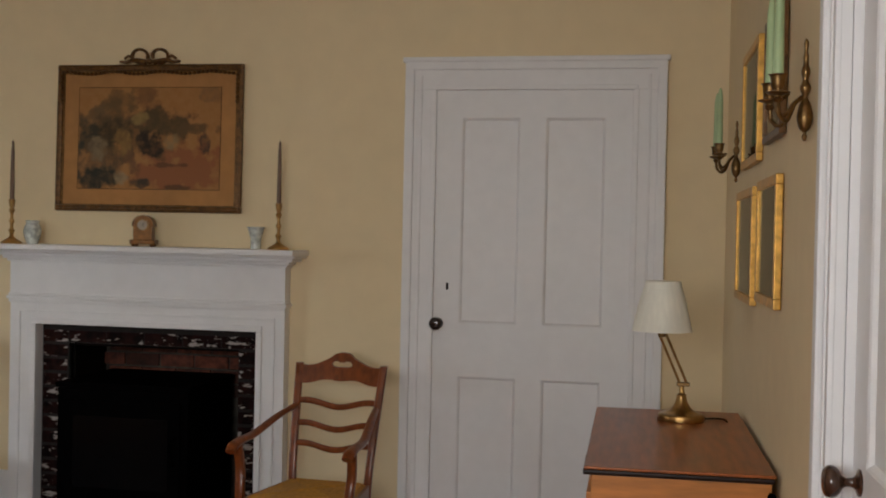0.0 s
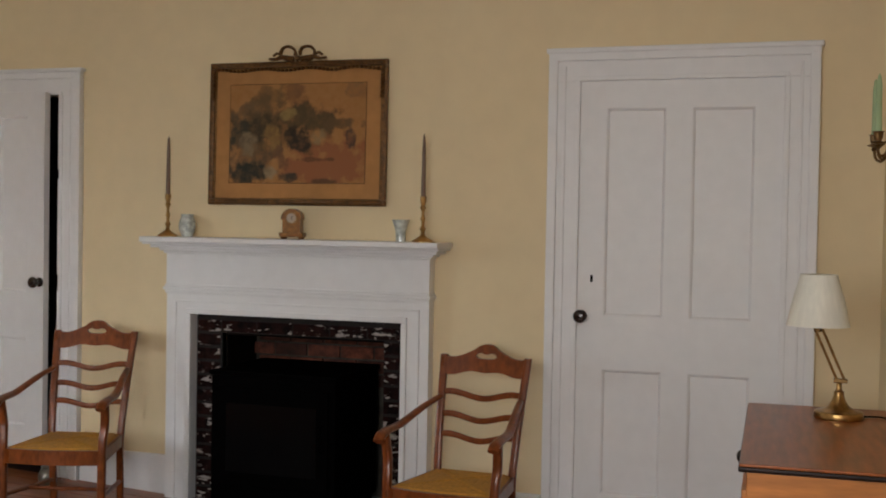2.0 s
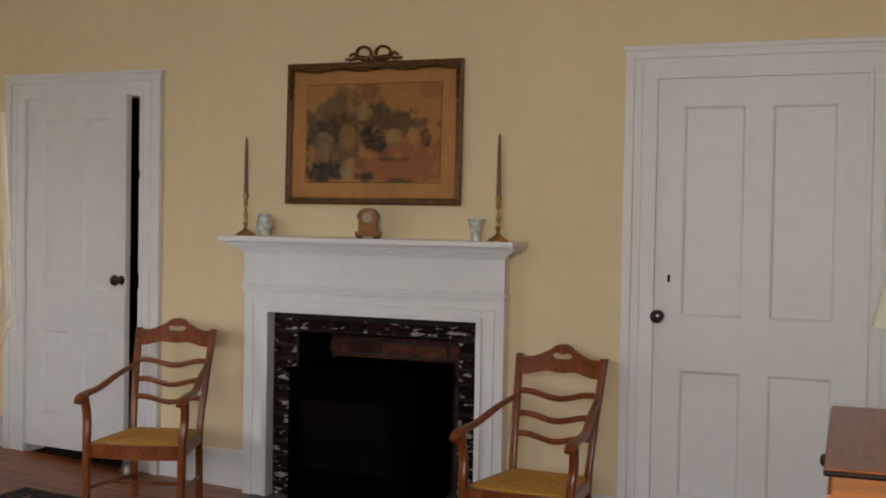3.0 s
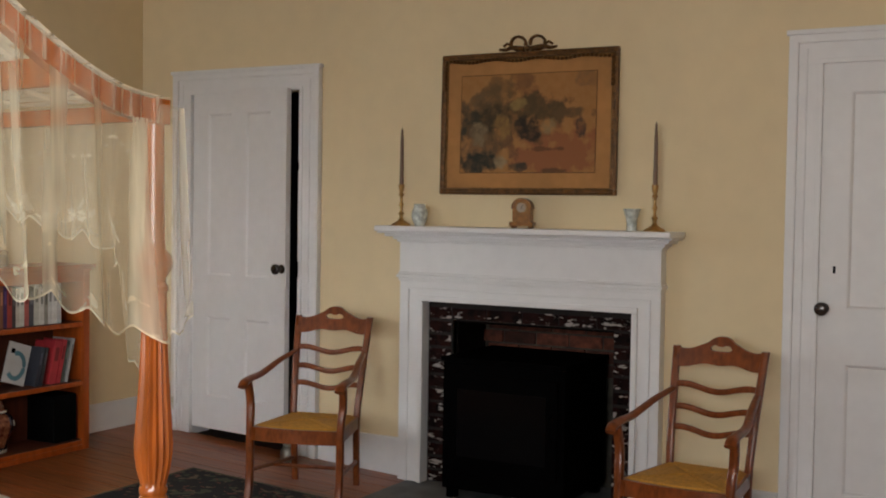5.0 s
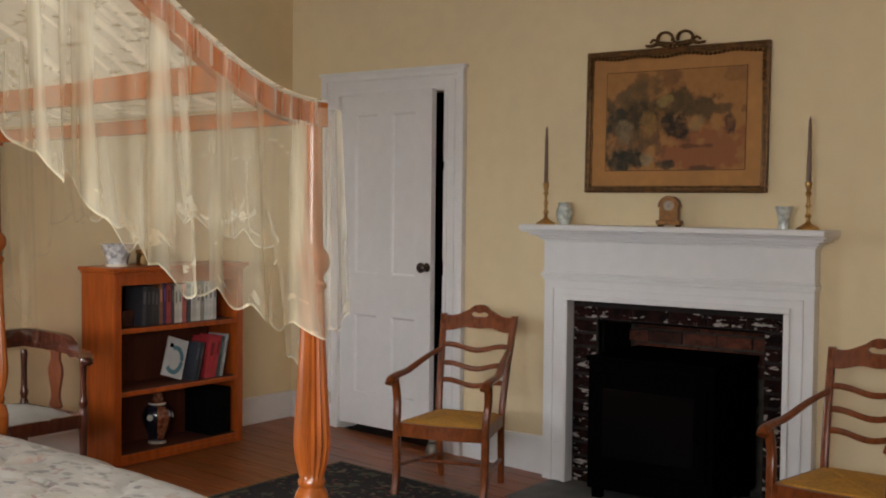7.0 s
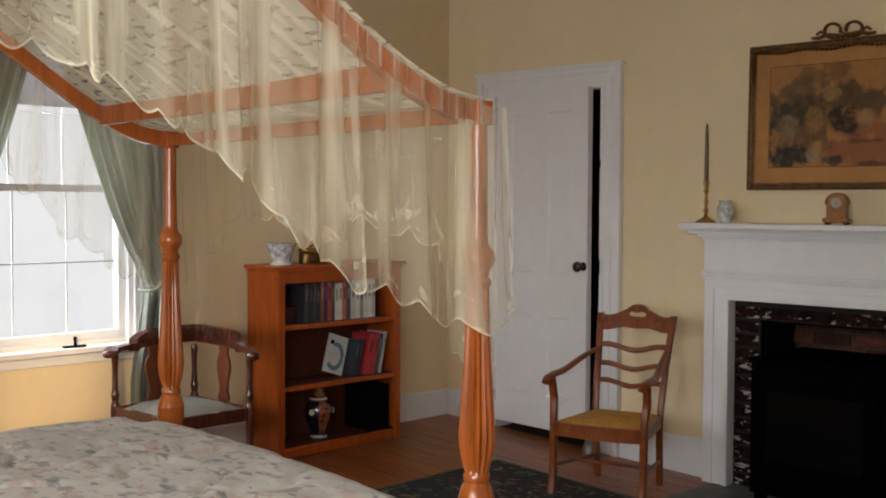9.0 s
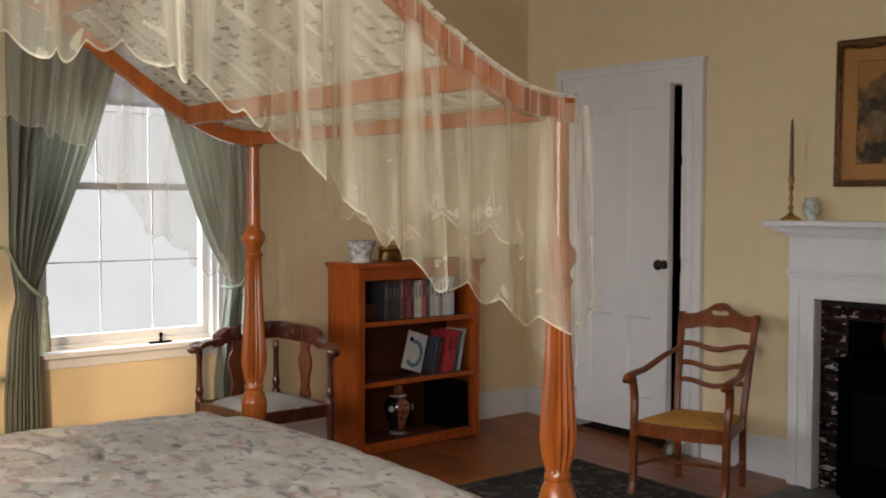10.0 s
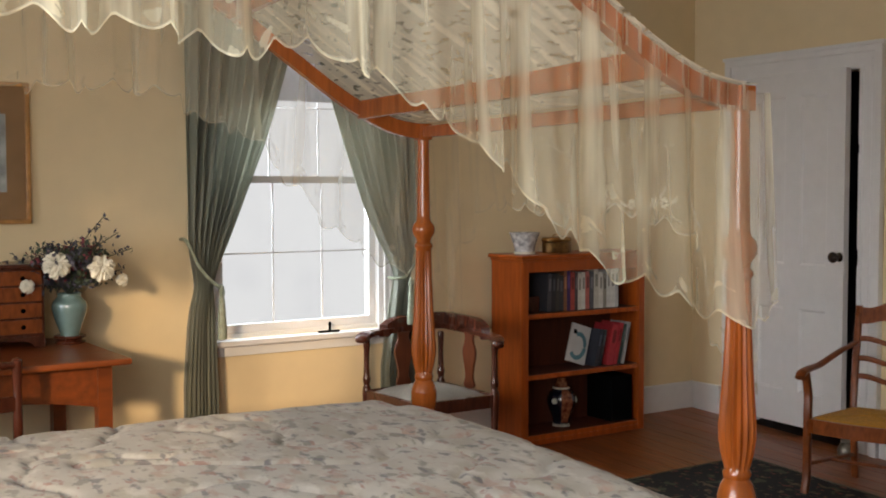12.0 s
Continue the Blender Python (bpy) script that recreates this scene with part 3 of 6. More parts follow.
# floor: boards laid east to west over a dark bed
bm = bmesh.new()
xs = [-0.02, 0.7, 1.4, 2.1, 5.9]
rows = [[bm.verts.new((x, y, fz(x) - 0.012)) for x in xs] for y in (0.5, -6.5)]
low = [[bm.verts.new((x, y, -0.3)) for x in xs] for y in (0.5, -6.5)]
for i in range(4):
    bm.faces.new((rows[0][i], rows[0][i + 1], rows[1][i + 1], rows[1][i]))
    bm.faces.new((low[0][i], low[1][i], low[1][i + 1], low[0][i + 1]))
floor = tagged(finish("floor", bm, GAPM), "polished reddish-brown wide board floor", "floor", kind="structure")


def floorboard(x0, x1, y0, y1):
    bm = bmesh.new()
    cut = [x0] + [x for x in (0.7, 1.4, 2.1) if x0 + 0.02 < x < x1 - 0.02] + [x1]
    g = 0.001
    a = [[bm.verts.new((x, y, fz(x) + dz)) for y, dz in ((y0 + g, -0.012), (y0 + g, -0.0015), (y0 + g + 0.003, 0), (y1 - g - 0.003, 0), (y1 - g, -0.0015), (y1 - g, -0.012))] for x in cut]
    for p, q in zip(a, a[1:]):
        for i in range(5):
            bm.faces.new((p[i], q[i], q[i + 1], p[i + 1]))
    part("board", bm, BOARD, floor)


random.seed(4)
y = 0.0
while y > -6.3:
    w = random.uniform(0.125, 0.17)
    ends = [0.0] + [x for x in (random.uniform(1.2, 2.4), random.uniform(3.4, 4.6))] + [5.75]
    for a, b in zip(ends, ends[1:]):
        floorboard(a, b - 0.002, y - w, y)
    y -= w

tagged(finish("baseboard", boxes((0.03, 0.255, -0.022, 0, -0.15, 0.185), (1.415, 1.985, -0.022, 0, -0.15, 0.13), (3.50, 4.06, -0.022, 0, -0.15, 0.10), (5.33, 5.58, -0.022, 0, -0.15, 0.10),
                               (0.03, 0.255, -0.028, 0, 0.165, 0.178), (1.415, 1.985, -0.028, 0, 0.11, 0.122), (3.50, 4.06, -0.028, 0, 0.08, 0.092)), TRIM), "white painted baseboard", "baseboard", kind="structure")
tagged(finish("baseboard", boxes((-6.3, 0.0, -0.022, 0, -0.15, 0.185), (-6.3, 0.0, -0.028, 0, 0.165, 0.178)), TRIM, matrix=WEST), "white painted baseboard", "baseboard", kind="structure")
tagged(finish("baseboard", boxes((0.03, 2.86, -0.022, 0, -0.15, 0.10)), TRIM, matrix=EAST), "white painted baseboard", "baseboard", kind="structure")
# the closet behind the door that stands ajar; its lack of light is painted near black
tagged(finish("closet_wall", boxes((0.2, 1.5, 0.9, 1.0, -0.2, 2.4), (0.1, 0.2, 0.16, 1.0, -0.2, 2.4), (1.5, 1.6, 0.16, 1.0, -0.2, 2.4), (0.1, 1.6, 0.16, 1.0, 2.4, 2.5), (0.1, 1.6, 0.16, 1.0, -0.3, -0.2)), CLOSET_SHADE), "closet walls coloured near black to stand for an unlit inside", "wall", kind="structure")


def casing(name, m, x0, x1, head, wide, label):
    """Stepped casing round a door opening x0 to x1, built up of two boards and a bead on each side."""
    ob = thing(name, m, label, "door casing", kind="structure")
    for a, s in ((x0, -1), (x1, 1)):
        e = a + s * wide
        lo, hi = min(a, e), max(a, e)
        bm = boxes((lo, hi, -0.026, 0, -0.15, head + 0.0), bev=0.003)
        o0, o1 = sorted((e, e - s * 0.045))
        box(bm, o0, o1, -0.042, -0.024, -0.15, head + wide * 0.72, bev=0.006)
        i0, i1 = sorted((a - s * 0.001, a + s * 0.025))
        box(bm, i0, i1, -0.034, -0.02, -0.15, head + 0.0, bev=0.004)
        c0, c1 = sorted((a + s * wide * 0.45, a + s * wide * 0.45 + s * 0.012))
        box(bm, c0, c1, -0.031, -0.02, -0.15, head + wide * 0.45, bev=0.004)
        part("side_board", bm, TRIM, ob)
        j0, j1 = sorted((a - s * 0.0, a + s * 0.018))
        part("jamb", boxes((j0, j1, 0.001, 0.16, -0.15, head)), TRIM, ob)
    bm = boxes((x0 - wide + 0.003, x1 + wide - 0.003, -0.0255, 0, head, head + wide), bev=0.003)
    box(bm, x0 - wide - 0.012, x1 + wide + 0.012, -0.05, -0.002, head + wide * 0.86, head + wide * 1.02, bev=0.008)
    box(bm, x0 - wide, x1 + wide, -0.041, -0.02, head + wide * 0.62, head + wide * 0.88, bev=0.006)
    box(bm, x0 - 0.02, x1 + 0.02, -0.033, -0.02, head, head + 0.022, bev=0.004)
    part("head_board", bm, TRIM, ob)
    return ob


def door(name, m, wide, high, low, knob_x, knob_z, label, knob_m, key=None, lock=(0.99, 0.735), sunk=0.012):
    """A four-panelled leaf, hinge edge at x = 0, its face at y = 0 towards -y; low is the height of its foot."""
    ob = thing(name, m, label, "door", kind="structure")
    st, mid, th = 0.125, 0.12, 0.04
    c0, c1 = wide / 2 - mid / 2, wide / 2 + mid / 2
    top = high - 0.13
    bm = boxes((0, st, 0, th, low, high), (wide - st, wide, 0, th, low, high), (st, wide - st, 0, th, top, high),
               (st, wide - st, 0, th, lock[1], lock[0]), (st, wide - st, 0, th, low, low + 0.2), (c0, c1, 0, th, lock[0], top), (c0, c1, 0, th, low + 0.2, lock[1]))
    part("leaf_frame", bm, TRIM, ob)
    for a, b in ((st, c0), (c1, wide - st)):
        for p, q in ((lock[0], top), (low + 0.2, lock[1])):
            bm = bmesh.new()
            prof = ((0, 0.0005), (0.006, 0.003), (0.014, sunk), (0.02, sunk))
            loops = []
            for inset, d in prof:
                loops.append([bm.verts.new(v) for v in ((a + inset, d, p + inset), (b - inset, d, p + inset), (b - inset, d, q - inset), (a + inset, d, q - inset))])
            for l0, l1 in zip(loops, loops[1:]):
                for i in range(4):
                    bm.faces.new((l0[i], l0[(i + 1) % 4], l1[(i + 1) % 4], l1[i]))
            bm.faces.new(loops[-1])
            part("panel", bm, TRIM, ob)
    prof = smooth_profile([(0.026, 0), (0.026, 0.005), (0.011, 0.012), (0.010, 0.03), (0.026, 0.042), (0.032, 0.056), (0.024, 0.068), (0.004, 0.072)], 3)
    part("knob", lathe(prof, 20), knob_m, ob, "round dark door knob on a rose", True, pose(knob_x, 0, knob_z, 90, 0, 0))
    if key:
        bm = boxes((key[0] - 0.006, key[0] + 0.006, -0.003, 0.001, key[1] - 0.017, key[1] + 0.017), bev=0.002)
        part("keyhole", bm, BLACK, ob, "small black keyhole plate")
    return ob


casing("door_1_casing", pose(0, 0, 0), 0.435, 1.262, 2.105, 0.145, "white stepped casing round the closet door")
casing("door_2_casing", pose(0, 0, 0), 4.222, 5.162, 2.115, 0.155, "white stepped casing round the closed door")
casing("door_3_casing", EAST, 3.03, 3.91, 2.105, 0.15, "white stepped casing round the side door")
for z, dz in ((1.05, 0.045), (1.66, 0.025)):
    part("strike_plate", boxes((1.256, 1.268, -0.036, 0.02, z - dz, z + dz), bev=0.002), BLACK, bpy.data.objects["door_1_casing"], "black iron latch keeper")
door("door_1", pose(0.437, -0.006, 0, 0, 0, -5.5), 0.775, 2.115, 0.035, 0.748, 1.052, "white four-panelled closet door standing ajar", KNOBM)
door("door_2", pose(4.2225, -0.014, 0), 0.939, 2.1145, -0.07, 0.024, 0.988, "white four-panelled door, closed, with dark knob", KNOBM, key=(0.068, 1.168))
door("door_3", EAST @ pose(3.034, 0.02, 0), 0.872, 2.1, -0.07, 0.075, 0.955, "white four-panelled side door with a brown knob", BKNOB)
part("latch_edge", boxes((-0.006, 0.004, 0.004, 0.036, 0.95, 1.06), bev=0.002), TRIM, bpy.data.objects["door_1"], matrix=pose(0.776, 0, 0))


# ---- window ----
def window():
    ob = thing("window_1", WEST, "white painted six-over-six sash window, bright outside", "window", kind="structure")
    y0, y1, z0, z1, mid = -3.33, -2.37, 0.70, 2.27, 1.485
    part("frame", boxes((y0, y0 + 0.025, 0.0, 0.15, z0, z1), (y1 - 0.025, y1, 0.0, 0.15, z0, z1), (y0, y1, 0.0, 0.15, z1 - 0.025, z1), (y0, y1, 0.02, 0.17, z0, z0 + 0.02)), TRIM, ob)
    for n, (d, a, b) in enumerate(((0.04, z0 + 0.02, mid + 0.02), (0.075, mid - 0.015, z1 - 0.025))):
        r = 0.042 if n == 0 else 0.034
        l, h = y0 + 0.025, y1 - 0.025
        sash = part("lower_sash" if n == 0 else "upper_sash", boxes((l, l + 0.035, d, d + 0.032, a, b), (h - 0.035, h, d, d + 0.032, a, b), (l, h, d, d + 0.031, a, a + r), (l, h, d, d + 0.031, b - 0.034, b)), TRIM, ob)
        iw, ih = (h - l - 0.07) / 3, (b - a - r - 0.034) / 2
        bm = bmesh.new()
        for k in (1, 2):
            x = l + 0.035 + k * iw
            box(bm, x - 0.0035, x + 0.0035, d + 0.010, d + 0.0145, a + r, b - 0.034)
        box(bm, l + 0.035, h - 0.035, d + 0.0105, d + 0.0145, a + r + ih - 0.0035, a + r + ih + 0.0035)
        part("glazing_bars", bm, TRIM, sash)
        for i in range(3):
            for j in range(2):
                x, z = l + 0.035 + i * iw, a + r + j * ih
                g = part("pane", boxes((x, x + iw, d + 0.015, d + 0.018, z, z + ih)), GLASS, sash)
                g.visible_shadow = False
    part("sill", boxes((y0 - 0.13, y1 + 0.13, -0.075, 0.04, z0 - 0.03, z0 - 0.001), bev=0.006), TRIM, ob)
    part("apron", boxes((y0 - 0.10, y1 + 0.10, -0.022, 0, z0 - 0.085, z0 - 0.03), bev=0.004), TRIM, ob)
    for a, b in ((y0 - 0.11, y0), (y1, y1 + 0.11)):
        part("side_casing", boxes((a, b, -0.024, 0, z0, z1 + 0.0), (a + 0.03, b - 0.03, -0.032, -0.02, z0, z1 + 0.0), bev=0.003), TRIM, ob)
    part("head_casing", boxes((y0 - 0.12, y1 + 0.12, -0.028, 0, z1, z1 + 0.12), bev=0.004), TRIM, ob)
    # brass catch on the sill and lift
    bm = boxes((-2.78, -2.66, -0.05, -0.03, z0, z0 + 0.01), bev=0.003)
    lathe([(0.012, 0), (0.008, 0.012), (0.006, 0.03), (0.010, 0.045), (0.003, 0.055)], 10, bm=bm, at=(-2.715, -0.04, z0))
    part("catch", bm, BLACK, ob, "black iron window catch", True)
    bl = thing("roller_blind", WEST, "white translucent roller blind drawn part way down", "blind")
    part("cloth", boxes((y0 + 0.04, y1 - 0.04, 0.020, 0.022, 1.90, z1 - 0.03)), BLIND, bl)
    part("hem_bar", boxes((y0 + 0.04, y1 - 0.04, 0.016, 0.026, 1.885, 1.905), bev=0.003), BLIND, bl)
    part("roller", lathe([(0.018, -0.44), (0.018, 0.44)], 14), TRIM, bl, smooth=True, matrix=pose(-2.85, 0.016, z1 - 0.05, 0, 90, 0))


window()
tagged(finish("backdrop", boxes((-26.1, -26, -30, 24, -8, 5.5)), outside_mat()), "bright hazy daylight beyond the window", "backdrop", kind="structure")
# unseen windows added in the south wall, sized for the light they let in
for k, (x, h, z, top) in enumerate(((1.35, 0.5, 0.75, 2.3), (4.4, 1.05, 1.0, 2.2))):
    ob = thing(f"window_{k + 2}", pose(x, SOUTH_Y, 0, 0, 0, 180), "unseen white sash window added to let in light", "window", kind="structure")
    part("frame", boxes((-h, 0.05 - h, 0.02, 0.12, z, top), (h - 0.05, h, 0.02, 0.12, z, top), (0.05 - h, h - 0.05, 0.02, 0.12, z, z + 0.05), (0.05 - h, h - 0.05, 0.02, 0.12, top - 0.06, top)), TRIM, ob)
    part("meeting_rail", boxes((0.05 - h, h - 0.05, 0.04, 0.07, (z + top) / 2, (z + top) / 2 + 0.03)), TRIM, ob)
    if k == 0:
        # cloth out of view, added to keep direct sun from passing here
        part("drawn_blind", boxes((-0.44, 0.44, 0.10, 0.104, 0.8, 2.24)), BLIND, ob, "unseen white cloth added to stop direct sun")


# ---- fireplace ----
def fireplace():
    ob = thing("fireplace", pose(0, 0, 0), "white painted wooden mantelpiece with whitewash-flaked brick surround", "fireplace", kind="structure")
    x0, x1, o0, o1, oz = 1.995, 3.49, 2.150, 3.345, 0.915
    for a, b, s in ((x0, o0, 1), (o1, x1, -1)):
        bm = boxes((a, b, -0.075, 0, -0.10, 1.04), bev=0.003)
        i0, i1 = (b - 0.03, b) if s > 0 else (a, a + 0.03)
        box(bm, i0, i1, -0.092, -0.07, -0.10, oz + (0.0), bev=0.006)
        c0, c1 = (a + 0.05, a + 0.062) if s > 0 else (b - 0.062, b - 0.05)
        box(bm, c0, c1, -0.084, -0.07, -0.10, oz + 0.07, bev=0.004)
        part("pilaster", bm, TRIM, ob)
    bm = boxes((o0, o1, -0.0745, 0, oz, 1.04))
    box(bm, o0 - 0.03, o1 + 0.03, -0.091, -0.07, oz, oz + 0.03, bev=0.006)
    box(bm, x0 + 0.05, x1 - 0.05, -0.0835, -0.07, oz + 0.06, oz + 0.072, bev=0.004)
    part("lintel_board", bm, TRIM, ob)
    part("band_moulding", boxes((x0 - 0.012, x1 + 0.012, -0.098, 0, 1.04, 1.058), (x0 - 0.004, x1 + 0.004, -0.088, 0, 1.022, 1.04), (x0 - 0.005, x1 + 0.005, -0.090, 0, 1.058, 1.072), bev=0.005), TRIM, ob)
    part("frieze", boxes((x0, x1, -0.08, 0, 1.072, 1.25)), TRIM, ob)
    bm = bmesh.new()
    for z, h, o, d in ((1.236, 0.014, 0.012, 0.095), (1.25, 0.016, 0.028, 0.112), (1.266, 0.018, 0.06, 0.15), (1.284, 0.012, 0.085, 0.19)):
        box(bm, x0 - o, x1 + o, -d, 0, z, z + h, bev=0.005)
    part("cornice", bm, TRIM, ob)
    part("shelf", boxes((x0 - 0.065, x1 + 0.095, -0.25, 0, 1.296, 1.326), bev=0.007), TRIM, ob)
    # firebox
    part("firebox", boxes((2.20, 2.28, 0.10, 0.75, -0.12, 1.2), (3.25, 3.33, 0.10, 0.75, -0.12, 1.2), (2.20, 3.33, 0.70, 0.78, -0.12, 1.2), (2.2, 3.33, 0.17, 0.78, 1.2, 1.28),
                          (2.296, 2.312, 0.03, 0.40, -0.12, 0.83), (3.218, 3.234, 0.03, 0.40, -0.12, 0.83), (2.296, 3.234, 0.03, 0.18, 0.80, 0.83)), SOOT, ob)
    sur = part("brick_surround", boxes((o0, 2.30, -0.016, 0.05, -0.1, oz), (3.23, o1, -0.016, 0.05, -0.1, oz), (2.30, 3.23, -0.016, 0.05, 0.815, oz)), MORTAR, ob)
    random.seed(8)
    z, row = -0.085, 0
    while z < oz - 0.02:
        h = min(0.066, oz - 0.004 - z)
        if z > 0.79:
            cut = [o0 + 0.004] + [o0 + 0.15 + 0.21 * k + (0.1 if row % 2 else 0) for k in range(6)] + [o1 - 0.004]
        else:
            cut = None
        spans = list(zip(cut, cut[1:])) if cut else [(o0 + 0.004, 2.297), (3.233, o1 - 0.004)]
        for a, b in spans:
            bm = boxes((a, b - 0.006, -0.019 - random.uniform(0, 0.004), 0.0, z, z + h - 0.006), bev=0.004)
            part("brick", bm, BRICK, sur)
        z += 0.0755
        row += 1
    # flaked bricks of the left cheek above the stove
    cheek = part("side_lining", boxes((2.268, 2.281, 0.06, 0.36, 0.45, 1.0)), SOOTMORTAR, ob)
    for row in range(6):
        z = 0.48 + 0.075 * row
        for y0, y1 in ((0.07, 0.185), (0.195, 0.35)) if row % 2 else ((0.07, 0.24), (0.25, 0.35)):
            part("brick", boxes((2.275, 2.290 + random.uniform(0, 0.004), y0, y1, z, z + 0.064), bev=0.004), BRICK, cheek)
    back = part("back_lining", boxes((2.27, 3.26, 0.36, 0.40, -0.1, 1.2)), SOOTMORTAR, ob)
    for r in range(6):
        for c in range(5):
            x = 2.29 + 0.2 * c + (0.1 if r % 2 else 0) - 0.05
            x0b, x1b = max(x, 2.285), min(x + 0.188, 3.25)
            if x1b - x0b > 0.05:
                part("brick", boxes((x0b, x1b, 0.345 - random.uniform(0, 0.01), 0.37, 0.52 + 0.075 * r, 0.52 + 0.075 * r + 0.064), bev=0.004), BRICKIN, back)


fireplace()
tagged(finish("hearth", boxes((2.05, 3.44, -0.55, 0.72, -0.14, -0.086), bev=0.004), SLATE), "dark grey flush stone hearth", "hearth", kind="structure")


def stove():
    ob = thing("wood_stove", pose(2.74, 0, -0.086), "black cast iron stove with a glass door", "stove")
    part("body", boxes((-0.345, 0.345, -0.29, 0.28, 0.05, 0.715), bev=0.012), BLACK, ob)
    part("top_plate", boxes((-0.352, 0.352, -0.30, 0.29, 0.715, 0.74), bev=0.006), BLACK, ob)
    dr = part("door", boxes((-0.31, 0.31, -0.305, -0.29, 0.16, 0.66), bev=0.006), BLACK, ob)
    part("glass", boxes((-0.25, 0.25, -0.309, -0.303, 0.23, 0.58), bev=0.002), BLACKG, dr, "dark fire glass")
    part("handle", tube([(0.28, -0.30, 0.36), (0.28, -0.345, 0.38), (0.28, -0.345, 0.48), (0.28, -0.30, 0.50)], 0.008), BLACK, dr)
    for x in (-0.3, 0.3):
        for y in (-0.25, 0.24):
            part("leg", boxes((x - 0.025, x + 0.025, y - 0.025, y + 0.025, 0, 0.052), bev=0.005), BLACK, ob)


stove()


# ---- chairs by the fire ----
def ladder_chair():
    ob = thing("armchair", pose(0, 0, 0), "walnut ladder-back armchair with woven rush seat", "armchair", "chairs by the fireplace")
    for s in (-1, 1):
        back = spline([(s * 0.175, 0.02, 0), (s * 0.178, 0, 0.25), (s * 0.182, 0.0, 0.40), (s * 0.193, 0.055, 0.64), (s * 0.206, 0.13, 0.895)], 5)
        part("back_post", strip(back, rounded(0.0175, 0.0165)), CHAIRW, ob, smooth=True)
        front = spline([(s * 0.238, -0.48, 0), (s * 0.240, -0.447, 0.12), (s * 0.242, -0.44, 0.40), (s * 0.248, -0.425, 0.50), (s * 0.254, -0.445, 0.605)], 5)
        part("front_leg", strip(front, rounded(0.0195, 0.0195)), CHAIRW, ob, smooth=True)
        arm = spline([(s * 0.195, 0.05, 0.705), (s * 0.22, -0.10, 0.675), (s * 0.250, -0.28, 0.625), (s * 0.256, -0.41, 0.617), (s * 0.256, -0.485, 0.606), (s * 0.255, -0.51, 0.585)], 5)
        k = len(arm)
        part("arm", tube(arm, 0.021, 10, flat=0.75, taper=[0.75 + 0.45 * min(1, i / k * 1.3) for i in range(k)]), CHAIRW, ob, smooth=True)
        part("side_rail", strip([(s * 0.18, -0.0, 0.345), (s * 0.236, -0.44, 0.345)], [(-0.011, 0, -0.03), (0.011, 0, -0.03), (0.011, 0, 0.03), (-0.011, 0, 0.03)]), CHAIRW, ob)
        part("side_stretcher", tube([(s * 0.175, 0.01, 0.13), (s * 0.240, -0.455, 0.155)], 0.011), CHAIRW, ob, smooth=True)
    part("front_stretcher", tube([(-0.207, -0.23, 0.142), (0.207, -0.23, 0.142)], 0.010), CHAIRW, ob, smooth=True)
    fr = [(x, -0.444 - 0.03 * math.cos(x / 0.24 * math.pi / 2), 0.345) for x in np.linspace(-0.236, 0.236, 11)]
    part("front_rail", strip(fr, [(0, -0.012, -0.034), (0, 0.012, -0.034), (0, 0.012, 0.036), (0, -0.012, 0.036)]), CHAIRW, ob)
    part("back_rail", strip([(-0.18, 0.0, 0.345), (0.18, 0.0, 0.345)], [(0, -0.01, -0.03), (0, 0.01, -0.03), (0, 0.01, 0.03), (0, -0.01, 0.03)]), CHAIRW, ob)
    # wavy slats
    for z in (0.525, 0.615, 0.715):
        lean = 0.13 * ((z - 0.40) / 0.495) ** 1.15
        half = 0.184 + 0.022 * (z - 0.4) / 0.5
        path = [(x, lean + 0.018 * math.cos(x / half * math.pi / 2), z - 0.014 * math.cos(x / half * math.pi * 1.25)) for x in np.linspace(-half, half, 25)]
        part("slat", strip(path, [(0, d * 0.5, h * 0.9) for d, h, _ in rounded(0.016, 0.0155)]), CHAIRW, ob, smooth=True)
    # crest rail with a hand hole
    bm, n = bmesh.new(), 40
    xs = np.linspace(-0.212, 0.212, n + 1)
    def up(x):
        k = abs(x) / 0.212
        return 0.885 + 0.05 * (0.5 + 0.5 * math.cos(math.pi * min(1, k / 0.78))) + (0.012 if k < 0.27 else 0) * (1 - (k / 0.27) ** 4 if k < 0.27 else 0) + 0.006 * max(0, k - 0.8) / 0.2
    def dn(x):
        k = abs(x) / 0.212
        return 0.80 + 0.022 * math.cos(k * math.pi / 2) - 0.004 * math.cos(k * 9)
    def hole(x):
        k = abs(x) / 0.052
        return None if k >= 1 else (0.893 - 0.013 * math.sqrt(1 - k ** 4), 0.893 + 0.015 * math.sqrt(1 - k ** 4) - (0.006 if k < 0.25 else 0))
    for a, b in zip(xs, xs[1:]):
        c = (a + b) / 2
        spans = [(dn, up)] if hole(c) is None else [(dn, 0), (1, up)]
        for lo, hi in spans:
            q = []
            for x in (a, b):
                h = hole(x) or (0.893, 0.893)
                q.append((x, h[1] if lo == 1 else lo(x), h[0] if hi == 0 else hi(x)))
            vs = []
            for x, z0, z1 in q:
                for z in (z0, z1):
                    yb = 0.13 * ((z - 0.40) / 0.495) ** 1.15 + 0.02 * math.cos(x / 0.212 * math.pi / 2) - 0.004
                    vs.append((bm.verts.new((x, yb - 0.011, z)), bm.verts.new((x, yb + 0.011, z))))
            (f00, b00), (f01, b01), (f10, b10), (f11, b11) = vs
